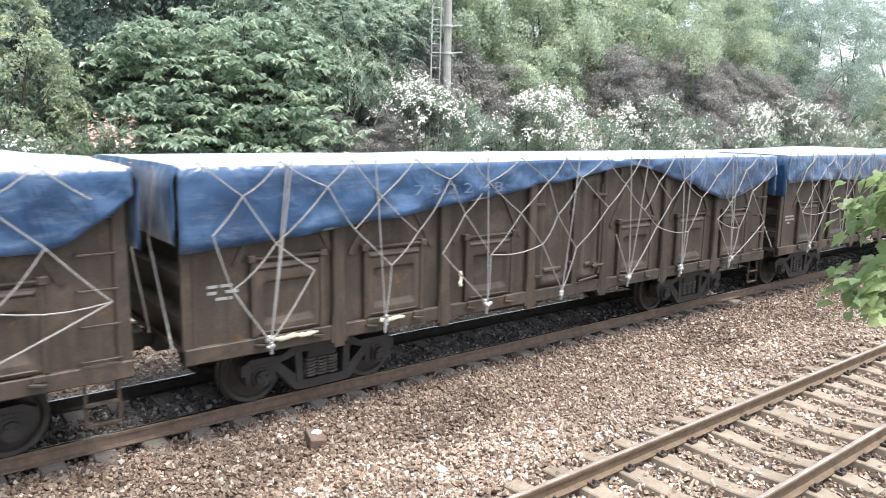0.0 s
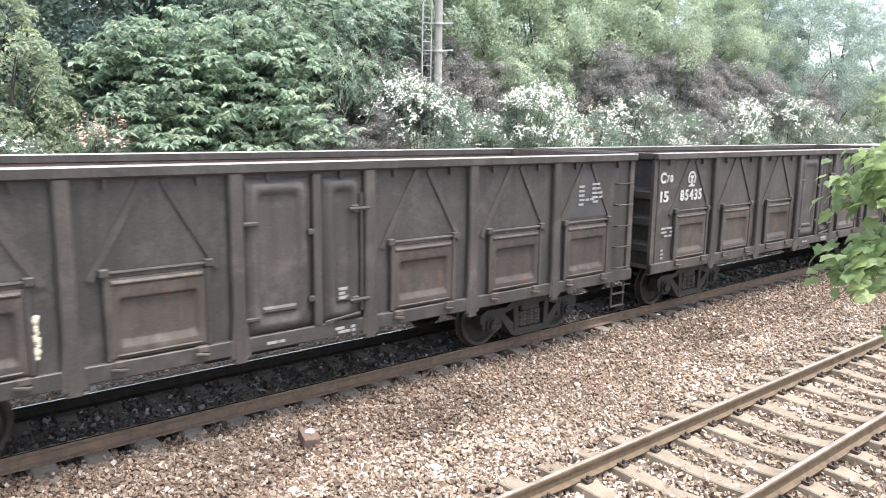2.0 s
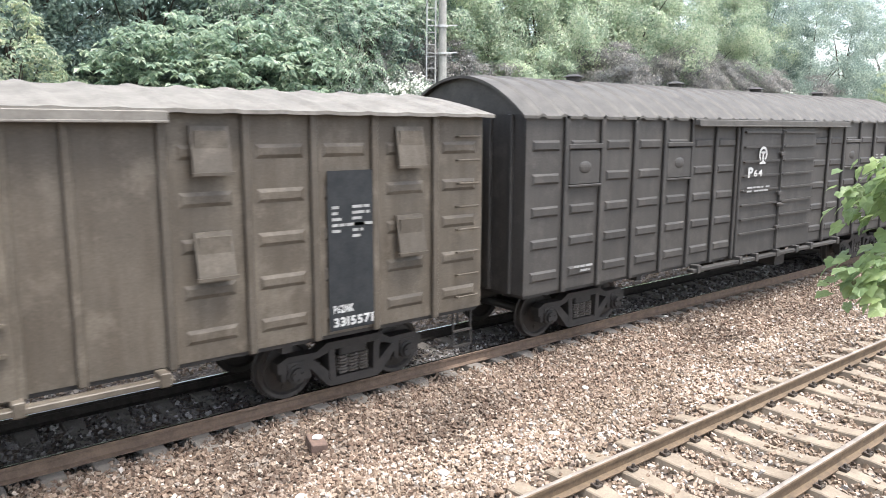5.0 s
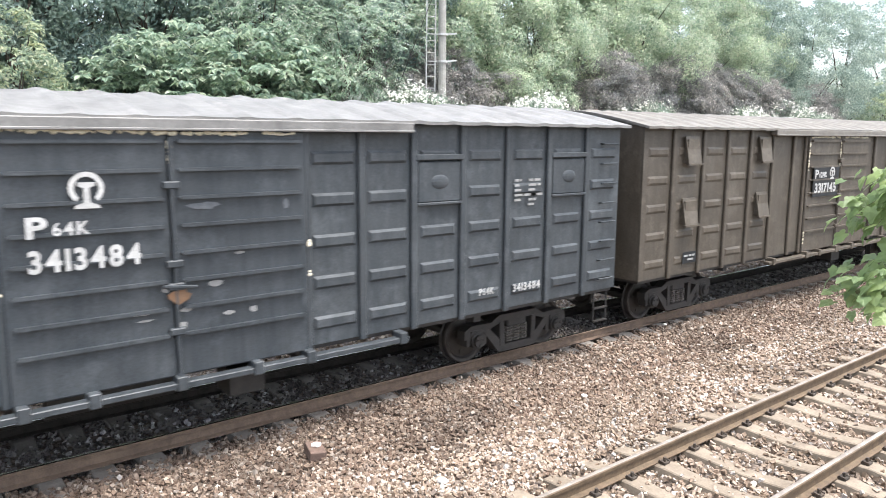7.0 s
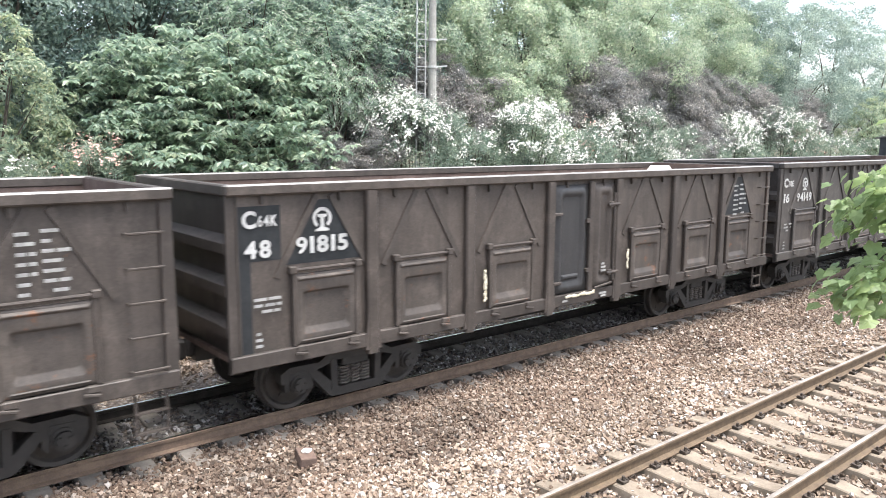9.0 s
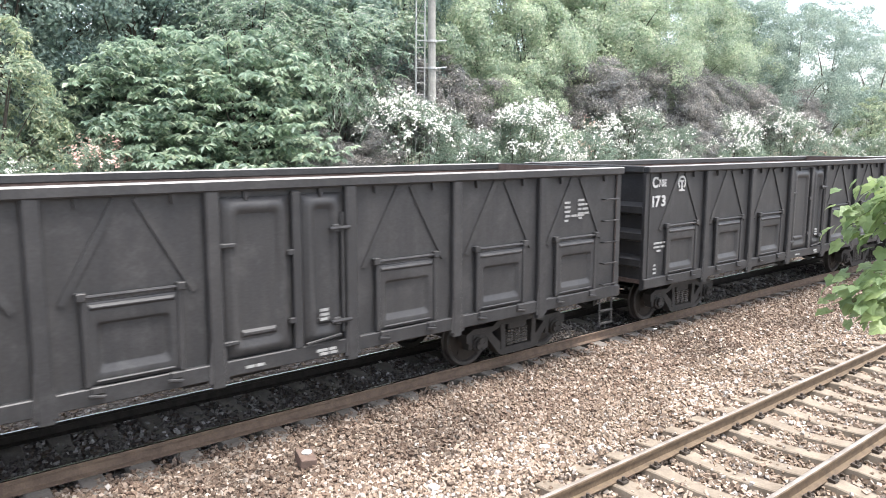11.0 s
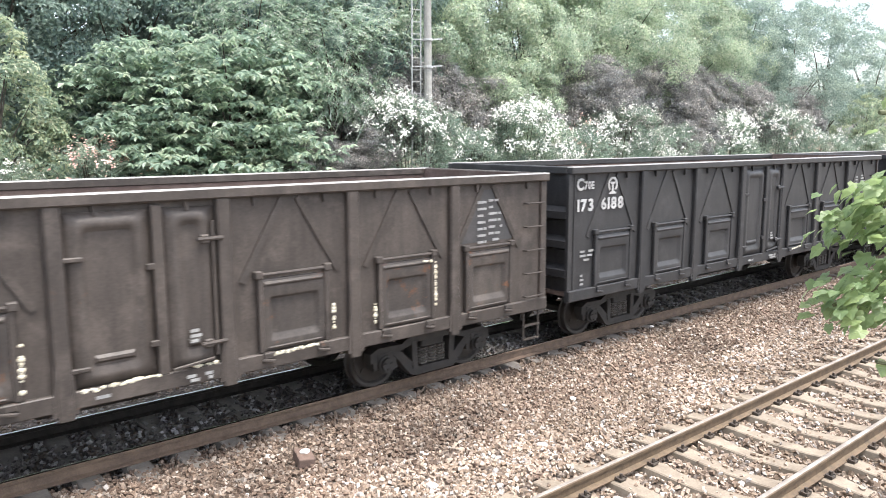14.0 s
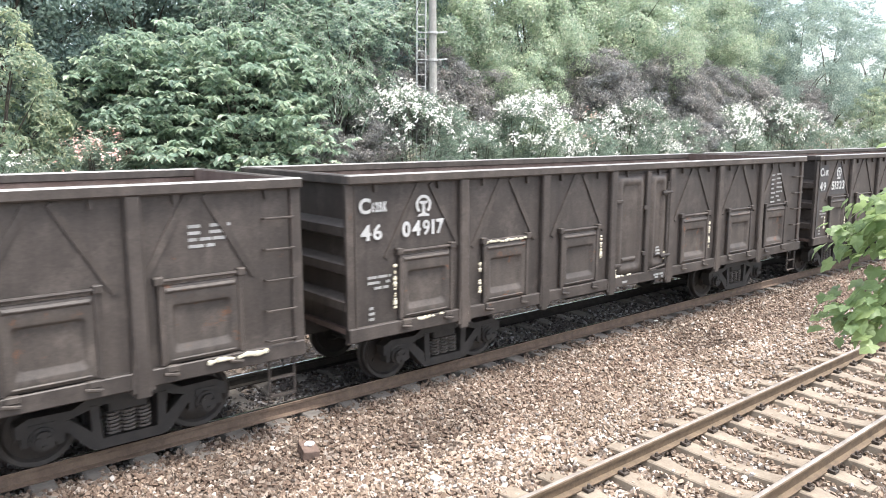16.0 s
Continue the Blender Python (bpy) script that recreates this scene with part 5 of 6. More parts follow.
def cover_number(w, L, W, txt, x, z, size, width):
    bm = bmesh.new()
    for k in range(5 if size > 0.3 else 0):
        u = x + 0.3 + k * 0.52
        box(bm, u, u + 0.3, -W / 2 - 0.127, -W / 2 - 0.123, z + 0.44, z + 0.56)
    if size > 0.3:
        put("painted_letters", mesh_of("painted_letters", bm, STENCIL), w)
    letters(w, "painted_numeral", txt, x, -W / 2 - 0.125, z, size, width, STENCIL, -0.015, 0.3)


STENCIL = plain("faded_stencil", (0.07, 0.11, 0.175), (0.17, 0.21, 0.27), 5, 0.8)
C70 = gondola_kit(GREY_BROWN, 13.25, 3.18, 3.17)
C70E = gondola_kit(DARK, 13.2, 3.18, 3.2)
C64 = gondola_kit(BROWN, 12.75, 3.18, 3.12)
C64_OLD = gondola_kit(OLD_BROWN, 12.75, 3.18, 3.12)
P62 = boxcar_kit(BROWN_BOX, 15.5, False, ROOF_TAN, False)
P64 = boxcar_kit(SLATE, 15.5, False, ROOF, True)
P64A = boxcar_kit(GREY_BOX, 15.5, True, ROOF_SOOTY, True)

base = {
    "C70": build_gondola(C70, "dusty brown-grey open wagon with stencilled white numbers"),
    "C70E": build_gondola(C70E, "dark grey open wagon with clean white numbers"),
    "C64": build_gondola(C64, "rust-stained brown open wagon with drop doors"),
    "C64_OLD": build_gondola(C64_OLD, "rusty brown open wagon under a roped blue tarpaulin"),
    "P62": build_boxcar(P62, "brown covered wagon with hinged shutters and a zinc roof", True),
    "P64": build_boxcar(P64, "slate grey covered wagon with closed windows", False),
    "P64A": build_boxcar(P64A, "sooty grey covered wagon with a barrel roof", False),
}
KITS = dict(C64_OLD=C64_OLD, C70=C70, C70E=C70E, C64=C64, P62=P62, P64=P64, P64A=P64A)
# kind, front end at the start (m along the track), class letter, class figures, first and second number, cover
TRAIN = [
    ("C64_OLD", 28.9, None, "", "", "", 2), ("C64_OLD", 15.5, None, "", "", "", 0), ("C64_OLD", 2.2, None, "", "", "", 1),
    ("C70", -10.8, "C", "70", "15", "85435", None), ("C70", -24.65, "C", "70E", "16", "96214", None), ("C70", -38.15, "C", "70", "15", "82166", None),
    ("C64_OLD", -52.05, None, "", "", "", 2), ("P64A", -65.6, "P", "64", "", "", None), ("P62", -82.0, "P", "62NK", "3315571", "", None),
    ("P62", -98.3, "P", "62NK", "3317145", "", None), ("P64", -114.5, "P", "64K", "3413484", "", None),
    ("C70", -130.7, "C", "70E", "16", "94149", None), ("C64", -144.45, "C", "64K", "48", "91815", None), ("C64", -157.8, "C", "64K", "48", "", None),
    ("C70E", -171.6, "C", "70E", "173", "", None), ("C70E", -185.54, "C", "70E", "173", "6202", None), ("C70E", -199.43, "C", "70E", "173", "6190", None),
    ("C70E", -213.2, "C", "70E", "173", "6189", None), ("C70E", -227.2, "C", "70E", "173", "6188", None), ("C64", -240.95, "C", "64K", "48", "62459", None),
    ("C64", -254.33, "C", "64K", "49", "51323", None), ("C64", -267.8, "C", "62BK", "46", "04917", None), ("C64", -281.2, None, "", "", "", None),
]


def place_wagons():
    used = set()
    for i, (kind, front, code, sub, n1, n2, cover) in enumerate(TRAIN):
        kit = KITS[kind]
        x = front - kit["L"] / 2
        if kind in used:
            w = copy_thing(base[kind], pose(x, 0, 0))
        else:
            w = base[kind]
            w.matrix_basis = pose(x, 0, 0)
            used.add(kind)
        moving.append((w, x))
        TRAIN_OBJ.append((w, kit, i))
        if cover is not None:
            tagged(w, "rusty brown open wagon under a roped blue tarpaulin")
            c = build_cover(kit["L"], kit["W"], kit["top"], cover, 30 + i)
            c.matrix_basis = pose(x, 0, 0)
            moving.append((c, x))
            if cover == 1:
                cover_number(c, kit["L"], kit["W"], "8026905", -5.5, 2.4, 0.34, 2.75)
            if cover == 0:
                cover_number(c, kit["L"], kit["W"], "752268", -3.3, 2.72, 0.2, 1.6)


# foam beads by wagon: bay, from and to along the bay, from and to in height
FOAM_LINES = {
    "6190": [(3, -0.75, 0.05, 1.1, 1.12), (3, 0.1, 0.35, 1.1, 1.16), (3, 0.6, 0.75, 1.2, 1.22)],
    "6188": [(4, -0.25, 0.2, 1.05, 1.06)],
    "04917": [(0, -0.56, -0.56, 1.3, 1.9), (0, -0.15, 0.32, 1.06, 1.07), (1, -0.45, 0.45, 2.03, 2.03), (1, -0.56, -0.56, 1.3, 1.75), (2, 0.55, 0.55, 1.5, 1.95), (3, -0.78, -0.3, 1.1, 1.1), (3, -0.78, -0.78, 1.1, 1.25), (4, 0.52, 0.52, 1.35, 1.9), (3, 0.7, 0.7, 1.3, 1.45)],
    "51323": [(0, 0.42, 0.44, 1.35, 1.58), (0, -0.1, 0.46, 1.06, 1.1), (0, -0.52, -0.5, 1.0, 1.16), (0, -0.78, -0.78, 1.3, 1.6), (1, -0.25, 0.5, 1.06, 1.08), (1, 0.5, 0.6, 1.12, 1.12), (2, -0.55, -0.55, 1.25, 1.7), (2, -0.45, -0.2, 1.06, 1.06), (2, 0.4, 0.5, 1.1, 1.12), (3, -0.7, -0.4, 1.1, 1.1), (4, -0.2, 0.4, 1.06, 1.06), (5, 0.5, 0.5, 1.3, 1.6)],
    "62459": [(3, -0.7, 0.1, 1.07, 1.09), (3, 0.4, 0.75, 1.12, 1.1), (2, 0.5, 0.52, 1.2, 1.7), (4, -0.3, 0.45, 1.06, 1.08), (4, 0.55, 0.55, 1.25, 1.6), (5, 0.5, 0.5, 1.3, 1.95), (5, 0.3, 0.5, 1.95, 1.96), (5, -0.55, -0.55, 1.2, 1.5), (1, -0.3, 0.4, 1.06, 1.06), (0, 0.45, 0.45, 1.2, 1.7)],
}
TRAIN_OBJ = []
place_wagons()
for w, kit, i in TRAIN_OBJ:
    kind, front, code, sub, n1, n2, cover = TRAIN[i]
    if kind.startswith("P"):
        mark_boxcar(w, kit["L"], code, sub, n1, 100 + 10 * i, kind == "P62")
    elif code:
        mark_gondola(w, kit, code, sub, n1, n2 or "", 100 + 10 * i, BLACK if n2 == "91815" else FADED_PANEL if n2 in ("51323", "62459", "96214") else None)
    elif kind.startswith("C64"):
        data_bars(w, kit["L"] / 2 - 1.4, -1.505, 2.6, [(0, 0.5), (0, 0.4), (0, 0.5), (0, 0.3)], 100 + i)
        data_bars(w, -kit["L"] / 2 + 0.3, -1.505, 1.75, [(0, 0.4), (0, 0.4), (0.1, 0.3)], 300 + i)
    if n1 == "3413484":
        weather_doors(w)
    if n1 == "3317145":
        rng = random.Random(i)
        for x0, x1, z0, z1 in ((-1.64, -1.64, 2.9, 3.55), (-0.02, -0.02, 2.95, 3.55), (0.03, 0.03, 2.2, 2.7), (-1.6, -0.1, 3.645, 3.645), (0.2, 1.5, 3.645, 3.645), (-1.64, -1.64, 1.2, 1.5)):
            foam_line(w, x0, x1, z0, z1, -1.5 - 0.12, rng)
    if n1 == "3315571":
        rust_doors(w, i)
    if n1 == "3315571":
        for x0, x1, z0, z1 in ((-5.88, -5.12, 2.38, 2.92), (-5.72, -5.34, 2.96, 3.3), (-5.0, -4.24, 2.4, 2.74), (-4.98, -4.5, 2.94, 3.15), (-5.7, -5.36, 1.2, 1.52)):
            panel_of(w, x0, x1, z0, z1, -1.5 - 0.04, "repaint_patch")
    if n2 in ("91815", "94149"):
        leaf = [o for o in w.children if o.name.startswith("door_leaf")][0]
        leaf.material_slots[0].link = "OBJECT"
        leaf.material_slots[0].material = DARK
    if n2 in ("94149", "51323"):
        # one repainted drop door, with its pressings
        doors = sorted((o for o in w.children if o.name.startswith("drop_door") and o.matrix_world.translation.y <= 0), key=lambda o: o.matrix_basis.translation.x)
        near = [o for o in doors if o.matrix_basis.to_3x3()[1][1] > 0]
        pick = near[3 if n2 == "94149" else -1]
        for o in (pick, *pick.children):
            o.material_slots[0].link = "OBJECT"
            o.material_slots[0].material = DARK
    if n2 in FOAM_LINES:
        rng = random.Random(70 + i)
        for bay, x0, x1, z0, z1 in FOAM_LINES[n2]:
            c = (kit["xs"][bay] + kit["xs"][bay + 1]) / 2 + (kit["in"] if bay == 0 else -kit["in"] if bay == 6 else 0)
            foam_line(w, c + x0, c + x1, z0, z1, -kit["W"] / 2 + 0.025, rng)
    elif kind.startswith("C64"):
        foam_strips(w, kit, 50 + i, 8 if i > 19 else 3)
    elif i == 4:
        foam_strips(w, kit, 50 + i, 2)


def make_heap():
    """Pale sand heaped against the front end of one open wagon."""
    bm = bmesh.new()
    n, m = 24, 7
    rings = [[bm.verts.new(((1.6 * r / m) * math.cos(2 * math.pi * k / n), (1.35 * r / m) * math.sin(2 * math.pi * k / n), 2.2 * math.exp(-2.3 * (r / m) ** 2) - 0.05 + 0.06 * noise.noise((r, k, 3)))) for k in range(n)] for r in range(1, m + 1)]
    for a, b in zip(rings, rings[1:]):
        for k in range(n):
            bm.faces.new((a[k], a[(k + 1) % n], b[(k + 1) % n], b[k]))
    bm.faces.new(rings[0])
    bmesh.ops.recalc_face_normals(bm, faces=bm.faces)
    for f in bm.faces:
        f.smooth = True
    ob = put("sand_mound", mesh_of("sand_mound", bm, SAND))
    tagged(ob, "heap of pale sand showing over the wagon rim", "sand heap")
    x = -144.45 - 1.7
    ob.matrix_basis = pose(x, 0.2, 1.05)
    moving.append((ob, x))


make_heap()


# ---- plants ----
def leaf_quads(p, axis, normal, length, width, fold=0.18):
    """Arrays of folded leaf blades: p base points, axis along the blade, normal its upper side."""
    axis = axis / np.linalg.norm(axis, axis=1, keepdims=True)
    s = np.cross(axis, normal)
    s /= np.linalg.norm(s, axis=1, keepdims=True) + 1e-9
    up = np.cross(s, axis)
    L, W = length[:, None], width[:, None]
    mid = p + axis * L * 0.45
    v = np.stack([p, mid + s * W * 0.5 + up * W * fold, p + axis * L - up * L * 0.12, mid - s * W * 0.5 + up * W * fold], 1)
    return v.reshape(-1, 3)


def quads(n):
    return np.arange(n * 4).reshape(-1, 4)


def unit(rng, n):
    v = rng.normal(size=(n, 3))
    return v / np.linalg.norm(v, axis=1, keepdims=True)


def crown_points(rng, n, size, base, lumps, shell=0.55):
    """Places of foliage pads inside an uneven crown, most of them near its surface."""
    d = unit(rng, n)
    r = shell + (1 - shell) * rng.random(n) ** 0.6
    knobs = unit(rng, lumps)
    swell = 0.78 + 0.34 * np.max(np.clip((d @ knobs.T - 0.72) / 0.28, 0, 1), axis=1)
    p = d * (r * swell)[:, None] * np.array(size)
    return p + np.array([0, 0, base]), d


def limbs_mesh(rng, tips, height, r0, lean=0.0):
    bm = bmesh.new()
    prev, n = Vector((0, 0, -0.4)), 6
    pts = []
    for k in range(n + 1):
        z = height * k / n
        p = Vector((lean * k / n + 0.12 * math.sin(k * 1.7), 0.1 * math.sin(k * 2.3 + 1), z))
        if k:
            rod(bm, prev, p, r0 * (1 - 0.75 * (k - 1) / n), 9, r0 * (1 - 0.75 * k / n))
        pts.append(p)
        prev = p
    for t in tips:
        t = Vector(t)
        k = min(n - 1, max(1, int(n * (t.z * 0.55) / height)))
        a = pts[k]
        m = a.lerp(t, 0.5) + Vector((0, 0, 0.25 * (t - a).length * 0.4))
        rod(bm, a, m, r0 * 0.34, 6, r0 * 0.2)
        rod(bm, m, t, r0 * 0.2, 5, r0 * 0.06)
    return mesh_of("trunk", bm, BARK)


def make_tree(name, label, category, group, seed, size, base, pads, per, length, width, mat, style, r_pad, trunk_r=0.14, lumps=14, shell=0.55):
    """A tree: trunk with limbs, and a crown of many leaf pads with gaps between them."""
    rng = np.random.default_rng(seed)
    c, d = crown_points(rng, pads, size, base, lumps, shell)
    n = pads * per
    C = np.repeat(c, per, 0)
    D = np.repeat(d, per, 0)
    if style == "whorl":
        # leaves radiate in flat tiers and droop at the tips
        groups = max(1, per // 9)
        off = rng.normal(size=(pads * groups, 3)) * (r_pad, r_pad, r_pad * 0.22)
        hub = np.repeat(c, groups, 0) + off - np.array([0, 0, 0.22]) * (np.linalg.norm(off[:, :2], axis=1, keepdims=True) / max(r_pad, 0.01))
        hub = np.repeat(hub, 9, 0)
        n = len(hub)
        a = np.tile(np.arange(9) * 2 * math.pi / 9, n // 9) + rng.uniform(-0.3, 0.3, n)
        axis = np.stack([np.cos(a), np.sin(a), rng.uniform(-0.75, 0.05, n)], 1)
        p = hub + axis * 0.05
        nor = np.array([[0, 0, 1.0]]) + rng.normal(size=(n, 3)) * 0.25
    elif style == "dome":
        h = unit(rng, n)
        h = h + D * 0.7 + np.array([0, 0, 0.45])
        h /= np.linalg.norm(h, axis=1, keepdims=True)
        p = C + h * (r_pad * rng.uniform(0.55, 1.05, n))[:, None] * (1, 1, 0.85)
        # blades lie like shingles over each clump, tips hanging
        axis = rng.normal(size=(n, 3)) + np.array([0, 0, -0.1])
        axis -= h * (np.sum(axis * h, 1, keepdims=True) * 0.8)
        nor = h + rng.normal(size=(n, 3)) * 0.35
    elif style == "feather":
        # long drooping leaves of many leaflets along a stalk
        k = 12
        g = n // k
        stalk = unit(rng, g) * (1, 1, 0.5) + np.repeat(d, g // pads, 0)[:g] * 0.6
        stalk[:, 2] -= 0.25
        stalk /= np.linalg.norm(stalk, axis=1, keepdims=True)
        hub = np.repeat(c, g // pads, 0)[:g] + rng.normal(size=(g, 3)) * r_pad
        t = np.tile(np.arange(k) / k, g)
        hub, S = np.repeat(hub, k, 0), np.repeat(stalk, k, 0)
        n = len(hub)
        p = hub + S * (t * 0.55)[:, None] + np.array([0, 0, -1]) * (t * t * 0.22)[:, None]
        side = np.cross(S, (0, 0, 1.0))
        sg = np.where(np.arange(n) % 2, 1, -1)[:, None]
        axis = side * sg + S * 0.4 + rng.normal(size=(n, 3)) * 0.12 - np.array([0, 0, 0.25])
        nor = np.array([[0, 0, 1.0]]) + rng.normal(size=(n, 3)) * 0.2
    else:
        h = unit(rng, n)
        p = C + h * (r_pad * rng.random(n) ** 0.4)[:, None]
        axis = h + D * 0.5 + np.array([0, 0, 0.1]) + rng.normal(size=(n, 3)) * 0.4
        nor = unit(rng, n) + np.array([0, 0, 0.9])
    L = length * rng.uniform(0.65, 1.25, n)
    W = width * rng.uniform(0.7, 1.2, n)
    v = leaf_quads(p, axis, nor, L, W)
    tree = empty(name, pose(0, 0, 0), label, category, group)
    tips = c[rng.permutation(pads)[:16]] * (0.85, 0.85, 1)
    put("trunk", limbs_mesh(rng, tips, base, trunk_r), tree)
    put("crown", mesh_np("crown", v, quads(len(v) // 4), mat), tree)
    return tree


def make_oleander(label, seed, size, base, pads, flowers, petal, white):
    """An evergreen shrub of many upright stems with narrow leaves and clusters of flowers."""
    rng = np.random.default_rng(seed)
    c, d = crown_points(rng, pads, size, base, 9, 0.6)
    per = 34
    n = pads * per
    C, D = np.repeat(c, per, 0), np.repeat(d, per, 0)
    h = unit(rng, n)
    p = C + h * (0.24 * rng.random(n) ** 0.5)[:, None]
    axis = h * (1, 1, 0.6) + D * 0.6 + np.array([0, 0, 0.25]) + rng.normal(size=(n, 3)) * 0.2
    v = leaf_quads(p, axis, unit(rng, n) + np.array([0, 0, 0.8]), 0.16 * rng.uniform(0.6, 1.2, n), 0.038 * rng.uniform(0.8, 1.2, n), 0.1)
    bush = empty("oleander_bush", pose(0, 0, 0), label, "flowering shrub", "oleanders along the bank")
    bm = bmesh.new()
    for i in rng.permutation(pads)[:26]:
        t = Vector(c[i])
        rod(bm, (t.x * 0.12, t.y * 0.12, -0.3), (t.x * 0.6, t.y * 0.6, t.z * 0.5), 0.03, 5, 0.022)
        rod(bm, (t.x * 0.6, t.y * 0.6, t.z * 0.5), t, 0.022, 5, 0.008)
    put("stem", mesh_of("stem", bm, BARK), bush)
    put("foliage", mesh_np("foliage", v, quads(n), LEAF_OLE), bush)
    # flowers: five petals round a short tube, several to a cluster, on the sunlit outside
    outer = np.where(d[:, 2] > -0.05)[0]
    share = (d[outer, 2] + 0.12) ** 0.7
    hub = c[rng.choice(outer, flowers, p=share / share.sum())]
    hd = hub - np.array([0, 0, base])
    hd /= np.linalg.norm(hd, axis=1, keepdims=True)
    hub = hub + hd * 0.24 + rng.normal(size=(flowers, 3)) * 0.12
    k = 5
    f = np.repeat(hub, k, 0) + rng.normal(size=(flowers * k, 3)) * 0.055
    m = len(f)
    nor = np.repeat(hd, k, 0) + rng.normal(size=(m, 3)) * 0.35 + np.array([0, 0, 0.25])
    nor /= np.linalg.norm(nor, axis=1, keepdims=True)
    s = np.cross(nor, (0.3, 0.5, 0.8))
    s /= np.linalg.norm(s, axis=1, keepdims=True)
    t = np.cross(nor, s)
    vs = []
    for j in range(5):
        a = 2 * math.pi * j / 5
        e = s * math.cos(a) + t * math.sin(a)
        vs.append(leaf_quads(f, e + nor * 0.35, nor, 0.04 * rng.uniform(0.8, 1.25, m), 0.036 * np.ones(m), 0.05))
    v = np.concatenate(vs)
    put("blossom", mesh_np("blossom", v, quads(len(v) // 4), petal), bush, None, "white flowers" if white else "pink flowers")
    return bush


def scatter_copies(first, places):
    """The thing itself takes the first place, copies the others: x, y, z, turn, scale."""
    for i, (x, y, z, r, s) in enumerate(places):
        m = pose(x, y, z, 0, 0, r) @ Matrix.Scale(s, 4)
        if i == 0:
            first.matrix_basis = m
        else:
            copy_thing(first, m)


BANK = 0.35
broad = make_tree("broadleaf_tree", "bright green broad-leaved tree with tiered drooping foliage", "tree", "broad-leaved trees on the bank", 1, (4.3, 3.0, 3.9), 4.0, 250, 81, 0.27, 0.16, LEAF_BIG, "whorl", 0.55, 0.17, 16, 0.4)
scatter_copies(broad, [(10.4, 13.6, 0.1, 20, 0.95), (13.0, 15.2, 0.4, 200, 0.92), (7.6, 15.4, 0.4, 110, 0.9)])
feather = make_tree("feather_leaved_tree", "light green tree with long feathery leaves", "tree", "feather-leaved trees on the bank", 2, (2.3, 2.0, 2.3), 6.2, 110, 96, 0.17, 0.06, LEAF_MID, "feather", 0.4, 0.13)
scatter_copies(feather, [(14.6, 14.0, 0.3, 0, 1.0), (12.0, 15.5, 0.5, 70, 1.1)])
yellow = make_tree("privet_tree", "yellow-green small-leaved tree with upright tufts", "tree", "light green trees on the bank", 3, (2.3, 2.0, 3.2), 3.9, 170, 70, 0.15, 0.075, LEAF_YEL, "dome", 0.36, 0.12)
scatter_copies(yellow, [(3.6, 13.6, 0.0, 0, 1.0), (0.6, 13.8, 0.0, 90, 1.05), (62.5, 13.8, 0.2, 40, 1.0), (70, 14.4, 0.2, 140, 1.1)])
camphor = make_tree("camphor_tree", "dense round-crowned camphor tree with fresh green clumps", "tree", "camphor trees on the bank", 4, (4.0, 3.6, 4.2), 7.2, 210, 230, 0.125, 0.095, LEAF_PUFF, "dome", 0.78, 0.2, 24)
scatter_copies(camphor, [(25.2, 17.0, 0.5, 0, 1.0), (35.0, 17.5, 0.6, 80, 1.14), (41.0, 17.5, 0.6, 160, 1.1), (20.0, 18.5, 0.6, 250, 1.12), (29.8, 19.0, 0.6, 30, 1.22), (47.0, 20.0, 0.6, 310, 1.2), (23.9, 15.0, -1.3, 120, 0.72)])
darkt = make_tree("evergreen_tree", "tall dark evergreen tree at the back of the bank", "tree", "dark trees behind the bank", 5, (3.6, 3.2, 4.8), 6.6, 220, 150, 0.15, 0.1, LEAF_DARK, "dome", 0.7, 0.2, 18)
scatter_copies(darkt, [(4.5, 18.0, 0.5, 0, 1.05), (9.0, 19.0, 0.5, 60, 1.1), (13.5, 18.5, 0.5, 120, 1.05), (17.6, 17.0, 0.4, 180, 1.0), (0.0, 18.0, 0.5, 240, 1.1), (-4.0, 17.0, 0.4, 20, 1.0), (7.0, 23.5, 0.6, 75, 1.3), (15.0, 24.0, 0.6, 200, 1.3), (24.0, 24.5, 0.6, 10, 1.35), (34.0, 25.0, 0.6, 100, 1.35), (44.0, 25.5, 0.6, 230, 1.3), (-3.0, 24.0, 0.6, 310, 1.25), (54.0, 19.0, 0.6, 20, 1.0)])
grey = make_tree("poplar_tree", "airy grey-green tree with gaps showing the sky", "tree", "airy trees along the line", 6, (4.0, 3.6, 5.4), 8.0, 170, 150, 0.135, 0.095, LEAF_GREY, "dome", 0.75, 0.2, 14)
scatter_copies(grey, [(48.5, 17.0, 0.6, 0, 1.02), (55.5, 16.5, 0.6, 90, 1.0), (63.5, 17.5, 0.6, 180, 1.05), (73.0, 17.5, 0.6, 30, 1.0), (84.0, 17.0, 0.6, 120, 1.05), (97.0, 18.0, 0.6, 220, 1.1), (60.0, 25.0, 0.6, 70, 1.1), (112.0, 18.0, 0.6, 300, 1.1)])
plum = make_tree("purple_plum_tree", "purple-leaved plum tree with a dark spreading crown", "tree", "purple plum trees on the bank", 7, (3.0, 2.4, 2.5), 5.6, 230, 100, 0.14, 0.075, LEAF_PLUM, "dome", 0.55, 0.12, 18)
